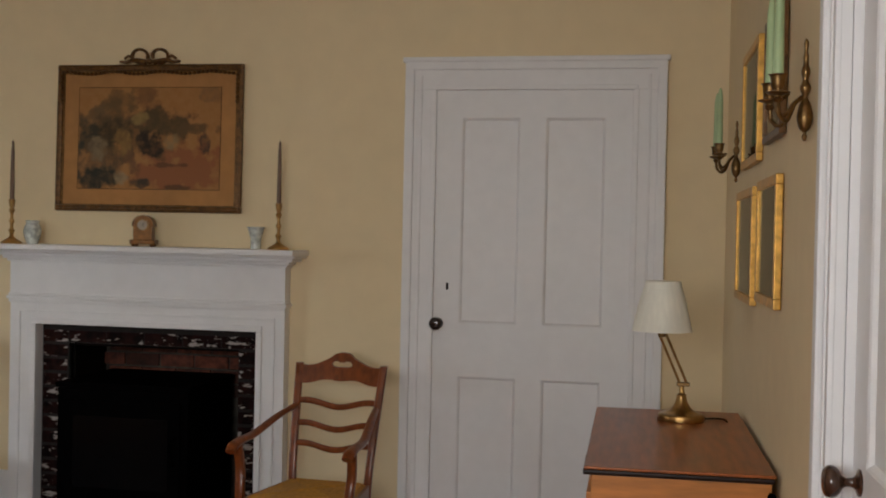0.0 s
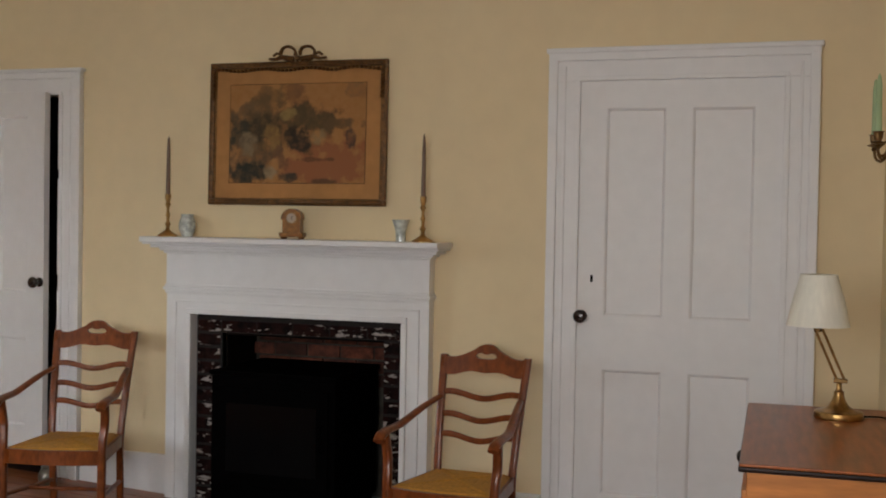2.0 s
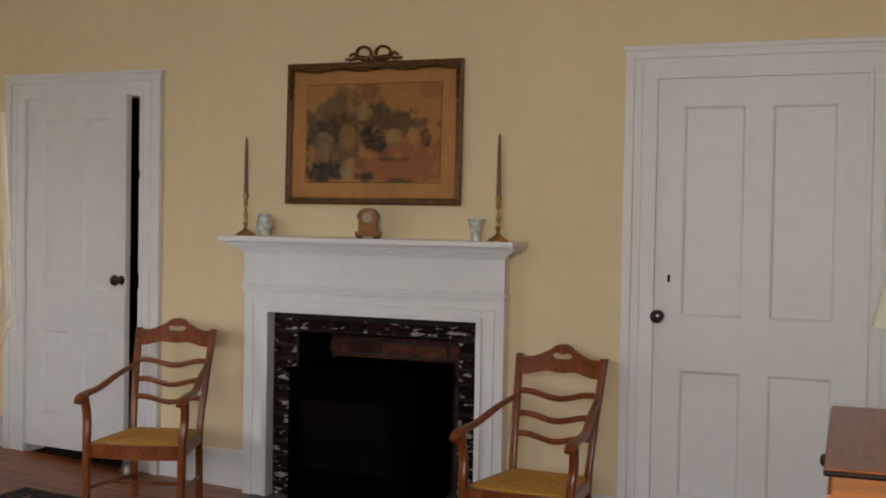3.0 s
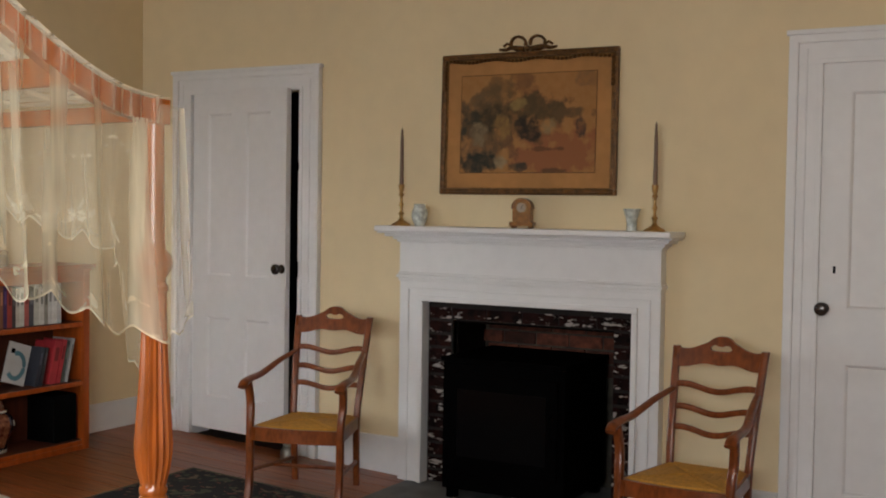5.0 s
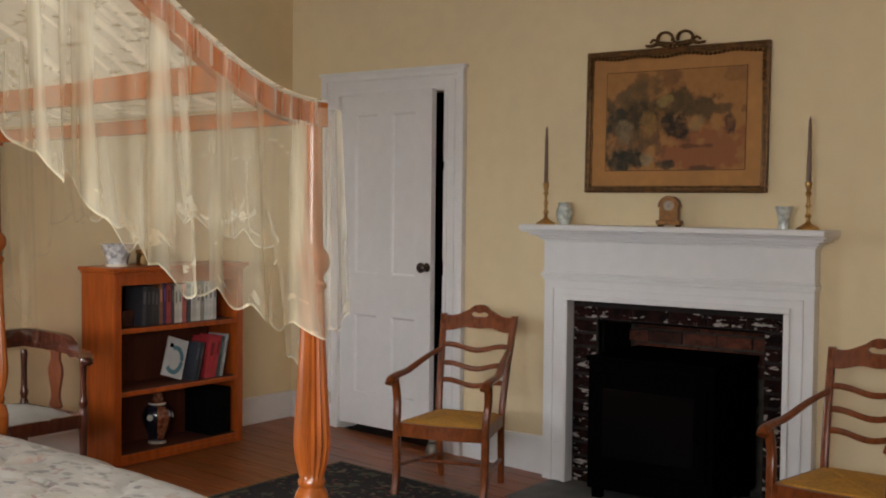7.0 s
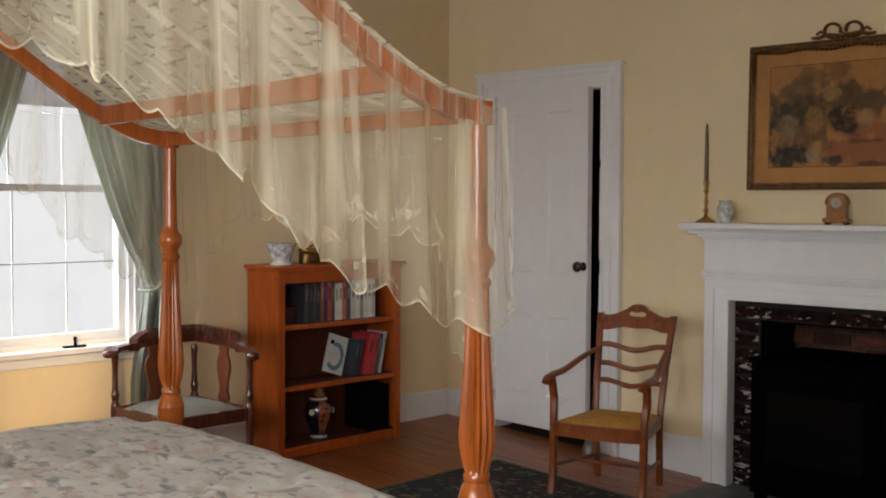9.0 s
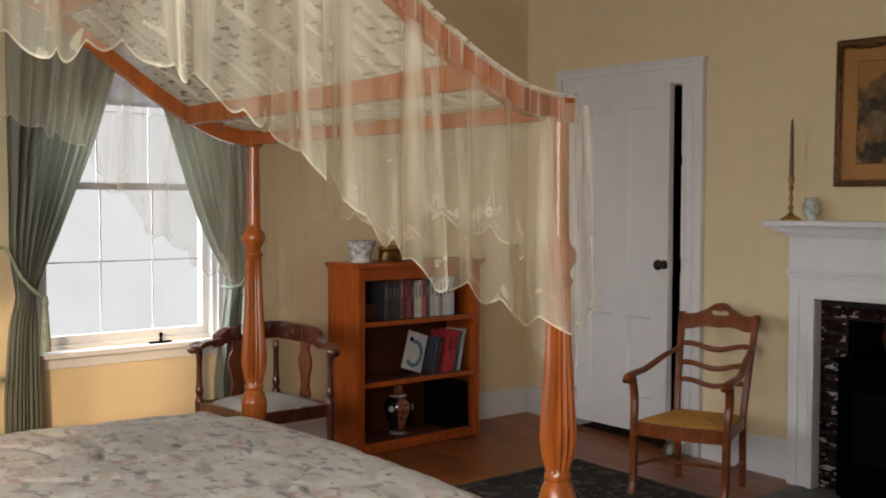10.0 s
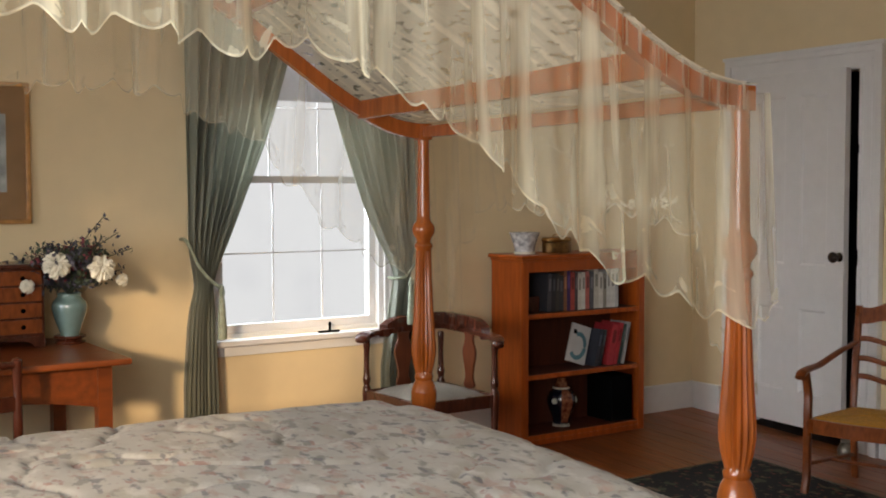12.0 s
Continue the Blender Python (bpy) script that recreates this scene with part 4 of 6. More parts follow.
            for f in ((f00, f10, f11, f01), (b00, b01, b11, b10), (f01, f11, b11, b01), (f00, b00, b10, f10), (f00, f01, b01, b00), (f10, b10, b11, f11)):
                bm.faces.new(f)
    bmesh.ops.remove_doubles(bm, verts=bm.verts, dist=1e-4)
    part("crest_rail", bm, CHAIRW, ob)
    # rush seat: four triangular fields of cords meeting in the middle
    bm = bmesh.new()
    n = 26
    def seat_pt(u, v):
        w = 0.18 + 0.058 * v
        x, y = (2 * u - 1) * w, -0.44 * v - 0.028 * v * math.cos((2 * u - 1) * math.pi / 2)
        du, dv = min(u, 1 - u), min(v, 1 - v)
        d = min(du, dv)
        ridge = 0.0014 * math.sin(d * 150) + 0.010 * math.sin(min(d / 0.5, 1) * math.pi * 0.5) - (0.012 * (1 - min(d / 0.06, 1)) ** 2) - (0.006 if abs(du - dv) < 0.02 else 0)
        return (x, y, 0.383 + ridge)
    grid = [[bm.verts.new(seat_pt(i / 60, j / 60)) for i in range(61)] for j in range(61)]
    for j in range(60):
        for i in range(60):
            bm.faces.new((grid[j][i], grid[j][i + 1], grid[j + 1][i + 1], grid[j + 1][i]))
    low = [[bm.verts.new((*seat_pt(i, j)[:2], 0.35)) for i in (0, 1)] for j in (0, 1)]
    bm.faces.new((low[0][0], low[1][0], low[1][1], low[0][1]))
    part("seat", bm, RUSH, ob, "golden woven rush seat", True)
    return ob


chair = ladder_chair()
chair.matrix_basis = pose(1.75, -0.43, -0.072, 0, 0, 15)
second = copy_thing(chair, pose(3.855, -0.465, -0.090, 0, 0, -3))
tagged(chair, "walnut ladder-back armchair with rush seat beside the closet door")
tagged(second, "walnut ladder-back armchair with rush seat between fireplace and door")


# ---- bed ----
BED = pose(3.595, -3.687, 0, 0, 0, 180 - 6.0)     # x runs across the bed from the near foot post, y towards its head
BW, BL = 1.425, 2.02
RAIL = [(0, 1.61), (0.1, 1.625), (0.2, 1.665), (0.3, 1.722), (0.45, 1.825), (0.64, 1.955), (0.82, 2.05), (1.01, 2.085)]
RAIL = smooth_profile(RAIL, 8)


def rail_z(s):
    return lerp(min(s, BL - s), RAIL)


def bed():
    ob = thing("four_poster_bed", BED, "cherry four-poster bed with reeded posts and arched canopy frame", "bed")
    f = fz(3)
    rows = [(0.034, f), (0.034, f + 0.02), (0.026, f + 0.05), (0.036, f + 0.16), (0.04, f + 0.24), (0.043, f + 0.25), (0.043, 0.66), (0.040, 0.67), (0.030, 0.70), (0.040, 0.75), (0.041, 0.785), (0.034, 0.81), (0.0265, 0.822), (0.0295, 0.828), (0.0295, 0.836), (0.026, 0.842),
            (0.029, 0.853), (0.035, 0.877), (0.0395, 0.908), (0.040, 0.926), (0.037, 0.972), (0.031, 1.055), (0.027, 1.146), (0.0245, 1.233), (0.0245, 1.240), (0.029, 1.246), (0.029, 1.254), (0.0225, 1.262), (0.024, 1.273), (0.035, 1.290), (0.0365, 1.303), (0.034, 1.316), (0.023, 1.330), (0.021, 1.348),
            (0.0195, 1.45), (0.018, 1.59), (0.018, 1.60)]
    for x in (0, BW):
        for y in (0, BL):
            bm = lathe(rows[:11], 24, at=(x, y, 0))
            lathe(rows[10:], 64, 16, 0.19, (0.85, 1.236), bm=bm, at=(x, y, 0))
            post = part("post", bm, BEDW, ob, "turned and reeded cherry post", True)
            part("post_block", boxes((x - 0.022, x + 0.022, y - 0.022, y + 0.022, 1.585, 1.637), bev=0.004), BEDW, post)
    for x in (0, BW):
        path = [(x, s, rail_z(s)) for s in np.linspace(-0.0, BL, 60)]
        part("arched_rail", strip(path, [(-0.014, 0, -0.024), (0.014, 0, -0.024), (0.014, 0, 0.024), (-0.014, 0, 0.024)]), BEDW, ob)
        part("side_rail", boxes((x - 0.016, x + 0.016, 0, BL, 0.36, 0.54), bev=0.004), BEDW, ob)
    for s, h in ((0.0, 0.018), (0.215, 0.028), (0.62, 0.024), (BL - 0.62, 0.024), (BL - 0.215, 0.028), (BL, 0.018)):
        z = rail_z(s)
        part("cross_slat", boxes((0, BW, s - 0.011, s + 0.011, z - h, z + h), bev=0.003), BEDW, ob)
    for y in (0, BL):
        part("end_rail", boxes((0, BW, y - 0.016, y + 0.016, 0.36, 0.54), bev=0.004), BEDW, ob)
    part("headboard", boxes((0.02, BW - 0.02, BL - 0.012, BL + 0.012, 0.5, 0.8), bev=0.006), BEDW, ob)
    part("box_base", boxes((0.02, BW - 0.02, 0.02, BL - 0.02, 0.40, 0.56), bev=0.02), SEATC, ob)


bed()


def quilt():
    """A puffy quilt over the mattress: cushions between wandering seams, rounded edges and hanging sides."""
    bm = bmesh.new()
    nx, ny = 120, 150
    x0, x1, y0, y1, top = -0.115, BW + 0.18, -0.05, BL - 0.05, 0.765
    grid = []
    for j in range(ny + 1):
        row = []
        for i in range(nx + 1):
            u, v = i / nx, j / ny
            x, y = x0 + (x1 - x0) * u, y0 + (y1 - y0) * v
            p = Vector((x * 3.1, y * 3.1, 3.0))
            seam = abs(noise.noise(p + 0.35 * noise.noise_vector(p * 1.7)))
            puff = 0.020 * min(1, seam / 0.09) ** 0.5
            puff += 0.004 * noise.noise(Vector((x * 11, y * 11, 1)))
            e = min(x - x0, x1 - x, y - y0)
            fall = 0.085 * (1 - min(e / 0.20, 1)) ** 2.0
            # tucked in round the posts
            for px in (0, BW):
                d = math.hypot(x - px, y)
                fall += 0.10 * max(0, 1 - d / 0.17) ** 1.2
            sag = 0.007 * noise.noise(Vector((x * 1.3, y * 1.3, 7)))
            row.append(bm.verts.new((x, y, top - 0.02 + puff - fall + sag + 0.02 * math.sin(u * math.pi))))
        grid.append(row)
    for j in range(ny):
        for i in range(nx):
            bm.faces.new((grid[j][i], grid[j][i + 1], grid[j + 1][i + 1], grid[j + 1][i]))
    sides = [("side_drop", [v.co.copy() for v in [r[0] for r in grid]], (-1, 0)), ("side_drop", [v.co.copy() for v in [r[-1] for r in grid]], (1, 0)), ("foot_drop", [v.co.copy() for v in grid[0]], (0, -1))]
    cloth = quilt_mat()
    ob = thing("quilt", BED, "cream floral quilted bedspread covering the bed", "quilt")
    part("top_panel", bm, cloth, ob, smooth=True)
    for name, edge, out in sides:
        bm = bmesh.new()
        prev = [bm.verts.new(c) for c in edge]
        for k, z in enumerate((0.60, 0.50, 0.30)):
            ring = [bm.verts.new((c.x + out[0] * (0.02 + 0.01 * math.sin(n * 0.35 + k)), c.y + out[1] * (0.02 + 0.01 * math.sin(n * 0.35 + k)), z)) for n, c in enumerate(edge)]
            for a in range(len(edge) - 1):
                bm.faces.new((prev[a], prev[a + 1], ring[a + 1], ring[a]))
            prev = ring
        part(name, bm, cloth, ob, smooth=True)


quilt()

HEM = [(-0.10, 1.13), (-0.06, 1.155), (-0.03, 1.175), (0.03, 1.185), (0.15, 1.205), (0.32, 1.26), (0.40, 1.31), (0.48, 1.365), (0.56, 1.45), (0.66, 1.53), (0.78, 1.59), (0.9, 1.65), (1.01, 1.67), (1.5, 1.68), (1.7, 1.66), (1.85, 1.60), (2.05, 1.55)]
SWAG = [(-0.05, 1.00), (0.0, 1.01), (0.09, 1.06), (0.13, 1.10), (0.165, 1.30), (0.26, 1.35), (0.45, 1.39), (0.75, 1.375)]
HEMFAR = [(-0.03, 1.13), (0.05, 1.18), (0.17, 1.24), (0.35, 1.37), (0.50, 1.54), (0.58, 1.61), (0.65, 1.62), (0.72, 1.67), (0.78, 1.715), (1.08, 1.73), (1.25, 1.71), (1.5, 1.71), (1.7, 1.66), (1.85, 1.60), (2.05, 1.55)]


def canopy():
    """The net over the frame: an arched top and hanging pleated sides with scalloped hems."""
    ob = thing("bed_canopy", BED, "sheer cream lace net canopy with scalloped hem", "bed canopy")

    def hang(name, length, place, top_z, hem_z, seed, deep=0.016, waves=7.0, steps=260, cloth=NET, sprigs=0, garland=False):
        bm = bmesh.new()
        uvl = bm.loops.layers.uv.new("UVMap")
        uvs, cols, rows = {}, [], 22
        for i in range(steps + 1):
            s = length[0] + (length[1] - length[0]) * i / steps
            zt = top_z(s)
            n1 = noise.noise(Vector((s * 5, seed, 0)))
            ph = s * waves * 2 * math.pi + 3.2 * n1
            scal = 0.024 * abs(math.sin((s + seed * 0.013) * math.pi / 0.062))
            zh = hem_z(s) - scal - 0.042 * noise.noise(Vector((s * 6, seed + 9, 0))) - 0.008 * math.sin(ph)
            col = []
            for j in range(rows + 1):
                v = j / rows
                z = zt + (zh - zt) * v
                grow = 0.25 + 0.75 * v
                off = deep * grow * (math.sin(ph) + 0.5 * math.sin(2.3 * ph + 1.3)) + 0.02 * v
                drift = 0.012 * math.cos(ph) * grow
                vert = bm.verts.new(place(s + drift, off, z))
                uvs[vert] = (s, z - zh if j < rows else 0.0)
                col.append(vert)
            cols.append(col)
        for a, b in zip(cols, cols[1:]):
            for j in range(rows):
                bm.faces.new((a[j], b[j], b[j + 1], a[j + 1]))
        for f in bm.faces:
            for lp in f.loops:
                lp[uvl].uv = uvs[lp.vert]
        spots = [[v.co.copy() for v in col] for col in cols]
        side = part(name, bm, cloth, ob, smooth=True)
        # embroidered flowers just above the hem
        for k in range(sprigs):
            i = int(steps * 0.65 * (k + 0.5) / sprigs)
            j = rows - 3 - (k % 2)
            c, e, u = spots[i][j], spots[min(i + 3, steps)][j] - spots[max(i - 3, 0)][j], spots[i][j - 1] - spots[i][j]
            e.normalize(); u.normalize()
            nrm = e.cross(u).normalized() * 0.002
            fb = bmesh.new()
            for q in range(7):
                a = 2 * math.pi * q / 7
                d, w = e * math.cos(a) + u * math.sin(a), (e * -math.sin(a) + u * math.cos(a)) * 0.0028
                for sgn in (1, -1):
                    fb.faces.new([fb.verts.new(v) for v in (c + nrm * sgn + d * 0.003, c + nrm * sgn + d * 0.009 + w, c + nrm * sgn + d * 0.015, c + nrm * sgn + d * 0.009 - w)])
            for q in (-1, 1):
                stem = [c + nrm + e * (q * (0.012 + 0.03 * t)) - u * (0.004 - 0.012 * t * t) for t in np.linspace(0, 1, 6)]
                tube(stem, 0.0012, 4, fb)
                for t in (2, 3, 4, 5):
                    fb.faces.new([fb.verts.new(v) for v in (stem[t], stem[t] + e * 0.005 + u * 0.003, stem[t] + e * 0.006 + u * 0.008, stem[t] + e * 0.001 + u * 0.006)])
            part("embroidered_flower", fb, THREAD, side)
        # festoons of small leaves under the rail
        if garland:
            fb, wide = bmesh.new(), length[1] - length[0]
            for k in range(int(wide / 0.21) * 9):
                t = (k % 9 + 0.5) / 9
                col = spots[min(int(steps * (k // 9 + t) * 0.21 / wide), steps - 1)]
                z = 1.572 - 0.05 * math.sin(math.pi * t)
                c = min(col, key=lambda v: abs(v.z - z)).copy()
                c.z = z
                c.y -= 0.004
                for sgn in (-1, 1):
                    tip = c + Vector((sgn * 0.0065, 0, 0.003 + 0.004 * (k % 2)))
                    fb.faces.new([fb.verts.new(v) for v in (c, c.lerp(tip, 0.5) + Vector((0, 0, 0.003)), tip, c.lerp(tip, 0.5) - Vector((0, 0, 0.002)))])
            tagged(part("embroidered_garland", fb, THREAD, side), kind="stuff")

    def skirt(s, o, z):
        """Out over the post block, and flaring round the post towards the hem."""
        near = math.exp(-(max(s, 0) / 0.06) ** 2)
        return (-0.022 - o - 0.028 * near, s - 0.05 * near * (1.62 - z) * (1 if s < 0 else 0.6), z)

    stair = lambda s: lerp(s + 0.020 * math.sin(2 * math.pi * s / 0.135) * min(1, max(0, s / 0.2)), HEM)  # noqa: E731
    hang("near_valance", (-0.036, BL + 0.03), skirt, lambda s: rail_z(max(s, 0)) - (0.024 if s > 0.03 else -0.01), stair, 3, steps=420)
    hang("far_valance", (-0.03, BL + 0.03), lambda s, o, z: (BW + 0.022 + o, s, z), lambda s: rail_z(s) - 0.024, lambda s: lerp(s, HEMFAR), 12, steps=340, cloth=NETFAR)
    hang("far_foot_valance", (0.95, BW + 0.04), lambda s, o, z: (s, -0.03 - o, z), lambda s: 1.60, lambda s: lerp(min(s, BW - s), SWAG), 21, waves=6, steps=120, cloth=NETSHEER)
    hang("foot_valance", (-0.03, 0.95), lambda s, o, z: (s, -0.03 - o, z), lambda s: 1.60, lambda s: lerp(min(s, BW - s), SWAG), 21, waves=6, steps=220, cloth=NETFOOT, sprigs=9, garland=True)
    # loose corner tails
    hang("corner_tail", (BW - 0.15, BW + 0.05), lambda s, o, z: (s, -0.045 - o, z), lambda s: 1.60, lambda s: 1.01 + 1.2 * abs(s - BW + 0.13), 33, waves=9, steps=40, cloth=NETSHEER)
    bm = bmesh.new()
    uvl = bm.loops.layers.uv.new("UVMap")
    cols, uvs = [], {}
    for i in range(81):
        s = -0.02 + (BL + 0.04) * i / 80
        col = []
        for j in range(25):
            x = -0.03 + (BW + 0.06) * j / 24
            sag = 0.03 * math.sin(math.pi * j / 24) * abs(math.sin(math.pi * i / 13))
            v = bm.verts.new((x, s, rail_z(min(max(s, 0), BL)) + 0.03 - sag * 0.6))
            uvs[v] = (x * 1.0, 0.3 + s)
            col.append(v)
        cols.append(col)
    for a, b in zip(cols, cols[1:]):
        for j in range(24):
            bm.faces.new((a[j], b[j], b[j + 1], a[j + 1]))
    for f in bm.faces:
        for lp in f.loops:
            lp[uvl].uv = uvs[lp.vert]
    part("top_lace", bm, NETTOP, ob, "openwork lace stretched over the arch", True)
    # gathered casing along the outer face of the near arch
    bm = bmesh.new()
    uvl = bm.loops.layers.uv.new("UVMap")
    rings = []
    for i in range(300):
        s = BL * i / 299
        k = 0.005 * math.sin(i * 0.8) + 0.005 * noise.noise(Vector((s * 22, 0, 0)))
        z = rail_z(s)
        rings.append([bm.verts.new((-0.021 - k, s, z - 0.026)), bm.verts.new((-0.021 - k, s, z + 0.026)), bm.verts.new((0.014, s, z + 0.030 + k))])
    for a, b in zip(rings, rings[1:]):
        for q in range(2):
            bm.faces.new((a[q], a[q + 1], b[q + 1], b[q]))
    for f in bm.faces:
        for lp in f.loops:
            lp[uvl].uv = (lp.vert.co.y * 4, 0.4 + lp.vert.co.z * 1.5)
    part("gathered_casing", bm, NETTHIN, ob, smooth=True)


canopy()


# ---- on the chimney breast ----
def ornate_picture():
    ob = thing("painting", pose(2.726, -0.012, 1.876, -1.2, 0, 0.35), "old landscape print in bronzed frame with ribbon crest", "picture")
    w, h = 0.505, 0.376
    q = 0.031
    for x0, x1, z0, z1 in ((-w, w, h - q, h), (-w, w, -h, -h + q), (-w, -w + q, -h + q, h - q), (w - q, w, -h + q, h - q)):
        part("frame_bar", boxes((x0, x1, -0.030, 0.0, z0, z1), bev=0.008), BRONZE, ob)
    r, e = w - q, h - q
    for x0, x1, z0, z1 in ((-r, r, e - 0.006, e), (-r, r, -e, -e + 0.006), (-r, -r + 0.006, -e + 0.006, e - 0.006), (r - 0.006, r, -e + 0.006, e - 0.006)):
        part("gilt_slip", boxes((x0, x1, -0.020, -0.004, z0, z1), bev=0.002), DBRASS, ob)
    for z in (h - 0.010, -h + 0.010):
        part("frame_bead", tube([(-w + 0.008, -0.030, z), (w - 0.008, -0.030, z)], 0.006, 8), BRONZE, ob, smooth=True)
    for x in (-w + 0.010, w - 0.010):
        part("frame_bead", tube([(x, -0.030, -h + 0.012), (x, -0.030, h - 0.012)], 0.006, 8), BRONZE, ob, smooth=True)
    random.seed(2)
    bm = bmesh.new()     # carved leaves along the inner top edge and upper sides
    for k in range(40):
        x = -w + 0.05 + (2 * w - 0.1) * k / 39
        lathe(smooth_profile([(0.002, 0), (0.012, 0.006), (0.008, 0.014), (0.001, 0.018)], 2), 6, bm=bm, at=(x, -0.03, h - 0.046 - 0.012 * math.sin(k * 0.28) ** 2))
    for s in (-1, 1):
        for k in range(7):
            lathe(smooth_profile([(0.002, 0), (0.011, 0.01), (0.008, 0.02), (0.001, 0.026)], 2), 6, bm=bm, at=(s * (w - 0.026), -0.034, h - 0.07 - 0.022 * k))
    part("carved_edge", bm, BRONZE, ob, smooth=True)
    bm = bmesh.new()     # ribbon crest: two loops and trailing ends
    for s in (-1, 1):
        loop = [(s * (0.055 + 0.042 * math.cos(a)), -0.02 - 0.008 * math.sin(a), h + 0.042 + 0.034 * math.sin(a)) for a in np.linspace(-2.4, 3.5, 24)]
        tube(loop, 0.011, 8, bm, flat=0.7)
        tail = spline([(s * 0.02, -0.022, h + 0.012), (s * 0.09, -0.022, h + 0.022), (s * 0.125, -0.022, h + 0.012), (s * 0.165, -0.02, h + 0.016)], 5)
        tube(tail, 0.013, 8, bm, taper=[1.1 - 0.7 * i / len(tail) for i in range(len(tail))])
        tube([(s * 0.09, -0.02, h + 0.03), (s * 0.12, -0.02, h + 0.045), (s * 0.14, -0.02, h + 0.03)], 0.007, 6, bm)
    lathe([(0.004, 0), (0.018, 0.008), (0.018, 0.022), (0.005, 0.03)], 10, bm=bm, at=(0, -0.024, h))
    part("ribbon_crest", bm, BRONZE, ob, "carved bronzed ribbon bow", True)
    m = part("mount", boxes((-w + 0.028, w - 0.028, -0.012, -0.006, -h + 0.028, h - 0.028)), MATBOARD, ob, "tan card mount")
    part("inner_line", boxes((-0.39, 0.39, -0.0132, -0.012, -0.262, 0.262)), BRONZE, m)
    part("print", boxes((-0.386, 0.386, -0.0145, -0.0132, -0.258, 0.258)), scene_print_mat(), m, "faded landscape print with trees")


ornate_picture()
MZ = 1.326


def candlestick(x, y):
    ob = thing("candlestick", pose(x, y, MZ), "turned brass candlestick with a tall grey candle", "candlestick", "pair on the mantelpiece")
    rows = smooth_profile([(0.052, 0), (0.052, 0.006), (0.046, 0.012), (0.026, 0.024), (0.012, 0.036), (0.010, 0.055), (0.016, 0.066), (0.009, 0.078), (0.008, 0.10), (0.013, 0.115), (0.008, 0.13), (0.008, 0.155), (0.015, 0.170), (0.009, 0.182), (0.013, 0.195), (0.017, 0.222), (0.014, 0.226)], 3)
    part("stick", lathe(rows, 20), BRASS, ob, "polished turned brass stick", True)
    part("candle", lathe([(0.0115, 0.215), (0.0115, 0.25), (0.009, 0.46), (0.0055, 0.52), (0.002, 0.527), (0.001, 0.535)], 12), CANDLE, ob, "tall tapering grey-brown candle", True)


candlestick(2.03, -0.13)
candlestick(3.468, -0.13)


def clock():
    ob = thing("mantel_clock", pose(2.762, -0.13, MZ, 0, 0, 12), "small gilt arched carriage clock", "clock")
    arch = [(-0.046, 0.03), (0.046, 0.03)] + [(0.046 * math.cos(a), 0.105 + 0.046 * math.sin(a)) for a in np.linspace(0, math.pi, 14)]
    part("case", plate(arch, -0.032, 0.032), CLOCKM, ob)
    rim = [(-0.053, 0.10), (-0.046, 0.10)] + [(0.0465 * math.cos(a), 0.105 + 0.0465 * math.sin(a)) for a in np.linspace(math.pi, 0, 14)] + [(0.046, 0.10), (0.053, 0.10)] + [(0.053 * math.cos(a), 0.105 + 0.052 * math.sin(a)) for a in np.linspace(0, math.pi, 14)]
    part("hood", plate(rim, -0.037, 0.036), CLOCKM, ob)
    part("plinth", boxes((-0.062, 0.062, -0.042, 0.042, 0.012, 0.034), bev=0.004), CLOCKM, ob)
    for x in (-0.045, 0.045):
        for y in (-0.03, 0.03):
            part("foot", lathe([(0.006, 0), (0.011, 0.006), (0.008, 0.013)], 10, at=(x, y, 0)), CLOCKM, ob, smooth=True)
    part("dial", lathe([(0.024, 0), (0.024, 0.004)], 24), mat("ivory_dial", (0.30, 0.24, 0.19), 0.3, vary=0.05), ob, "pale clock dial", False, pose(0, -0.0325, 0.108, 90, 0, 0))
    part("bezel", lathe([(0.030, 0), (0.030, 0.006), (0.025, 0.0065), (0.0245, 0.0)], 24), DBRASS, ob, "", True, pose(0, -0.032, 0.108, 90, 0, 0))
    for a, r in ((40, 0.018), (150, 0.012)):
        part("clock_hand", boxes((-0.001, 0.001, -0.0385, -0.0375, 0, r)), BLACK, ob, "", False, pose(0, 0, 0.108, 0, a, 0))


clock()
ob = thing("porcelain_jar", pose(2.148, -0.13, MZ), "small blue-and-white porcelain jar", "jar")
part("jar", lathe(smooth_profile([(0.026, 0), (0.028, 0.006), (0.042, 0.04), (0.044, 0.072), (0.034, 0.102), (0.031, 0.108), (0.034, 0.118), (0.030, 0.119), (0.026, 0.106)], 4), 24), PORC, ob, smooth=True)
ob = thing("porcelain_cup", pose(3.352, -0.13, MZ), "small flared blue-and-white porcelain beaker", "vase")
part("beaker", lathe(smooth_profile([(0.025, 0), (0.025, 0.012), (0.026, 0.05), (0.040, 0.098), (0.043, 0.108), (0.038, 0.108), (0.034, 0.09), (0.022, 0.05)], 4), 24), PORC, ob, smooth=True)

# ---- rug and door stop ----
bm = bmesh.new()
nx, ny = 40, 30
x0, x1, y0, y1 = 1.045, 3.05, -2.35, -0.68
g = [[bm.verts.new((x0 + (x1 - x0) * i / nx, y0 + (y1 - y0) * j / ny, fz(x0 + (x1 - x0) * i / nx) + 0.011 + 0.002 * noise.noise(Vector((i * 0.3, j * 0.3, 0))))) for i in range(nx + 1)] for j in range(ny + 1)]
for j in range(ny):
    for i in range(nx):
        bm.faces.new((g[j][i], g[j][i + 1], g[j + 1][i + 1], g[j + 1][i]))
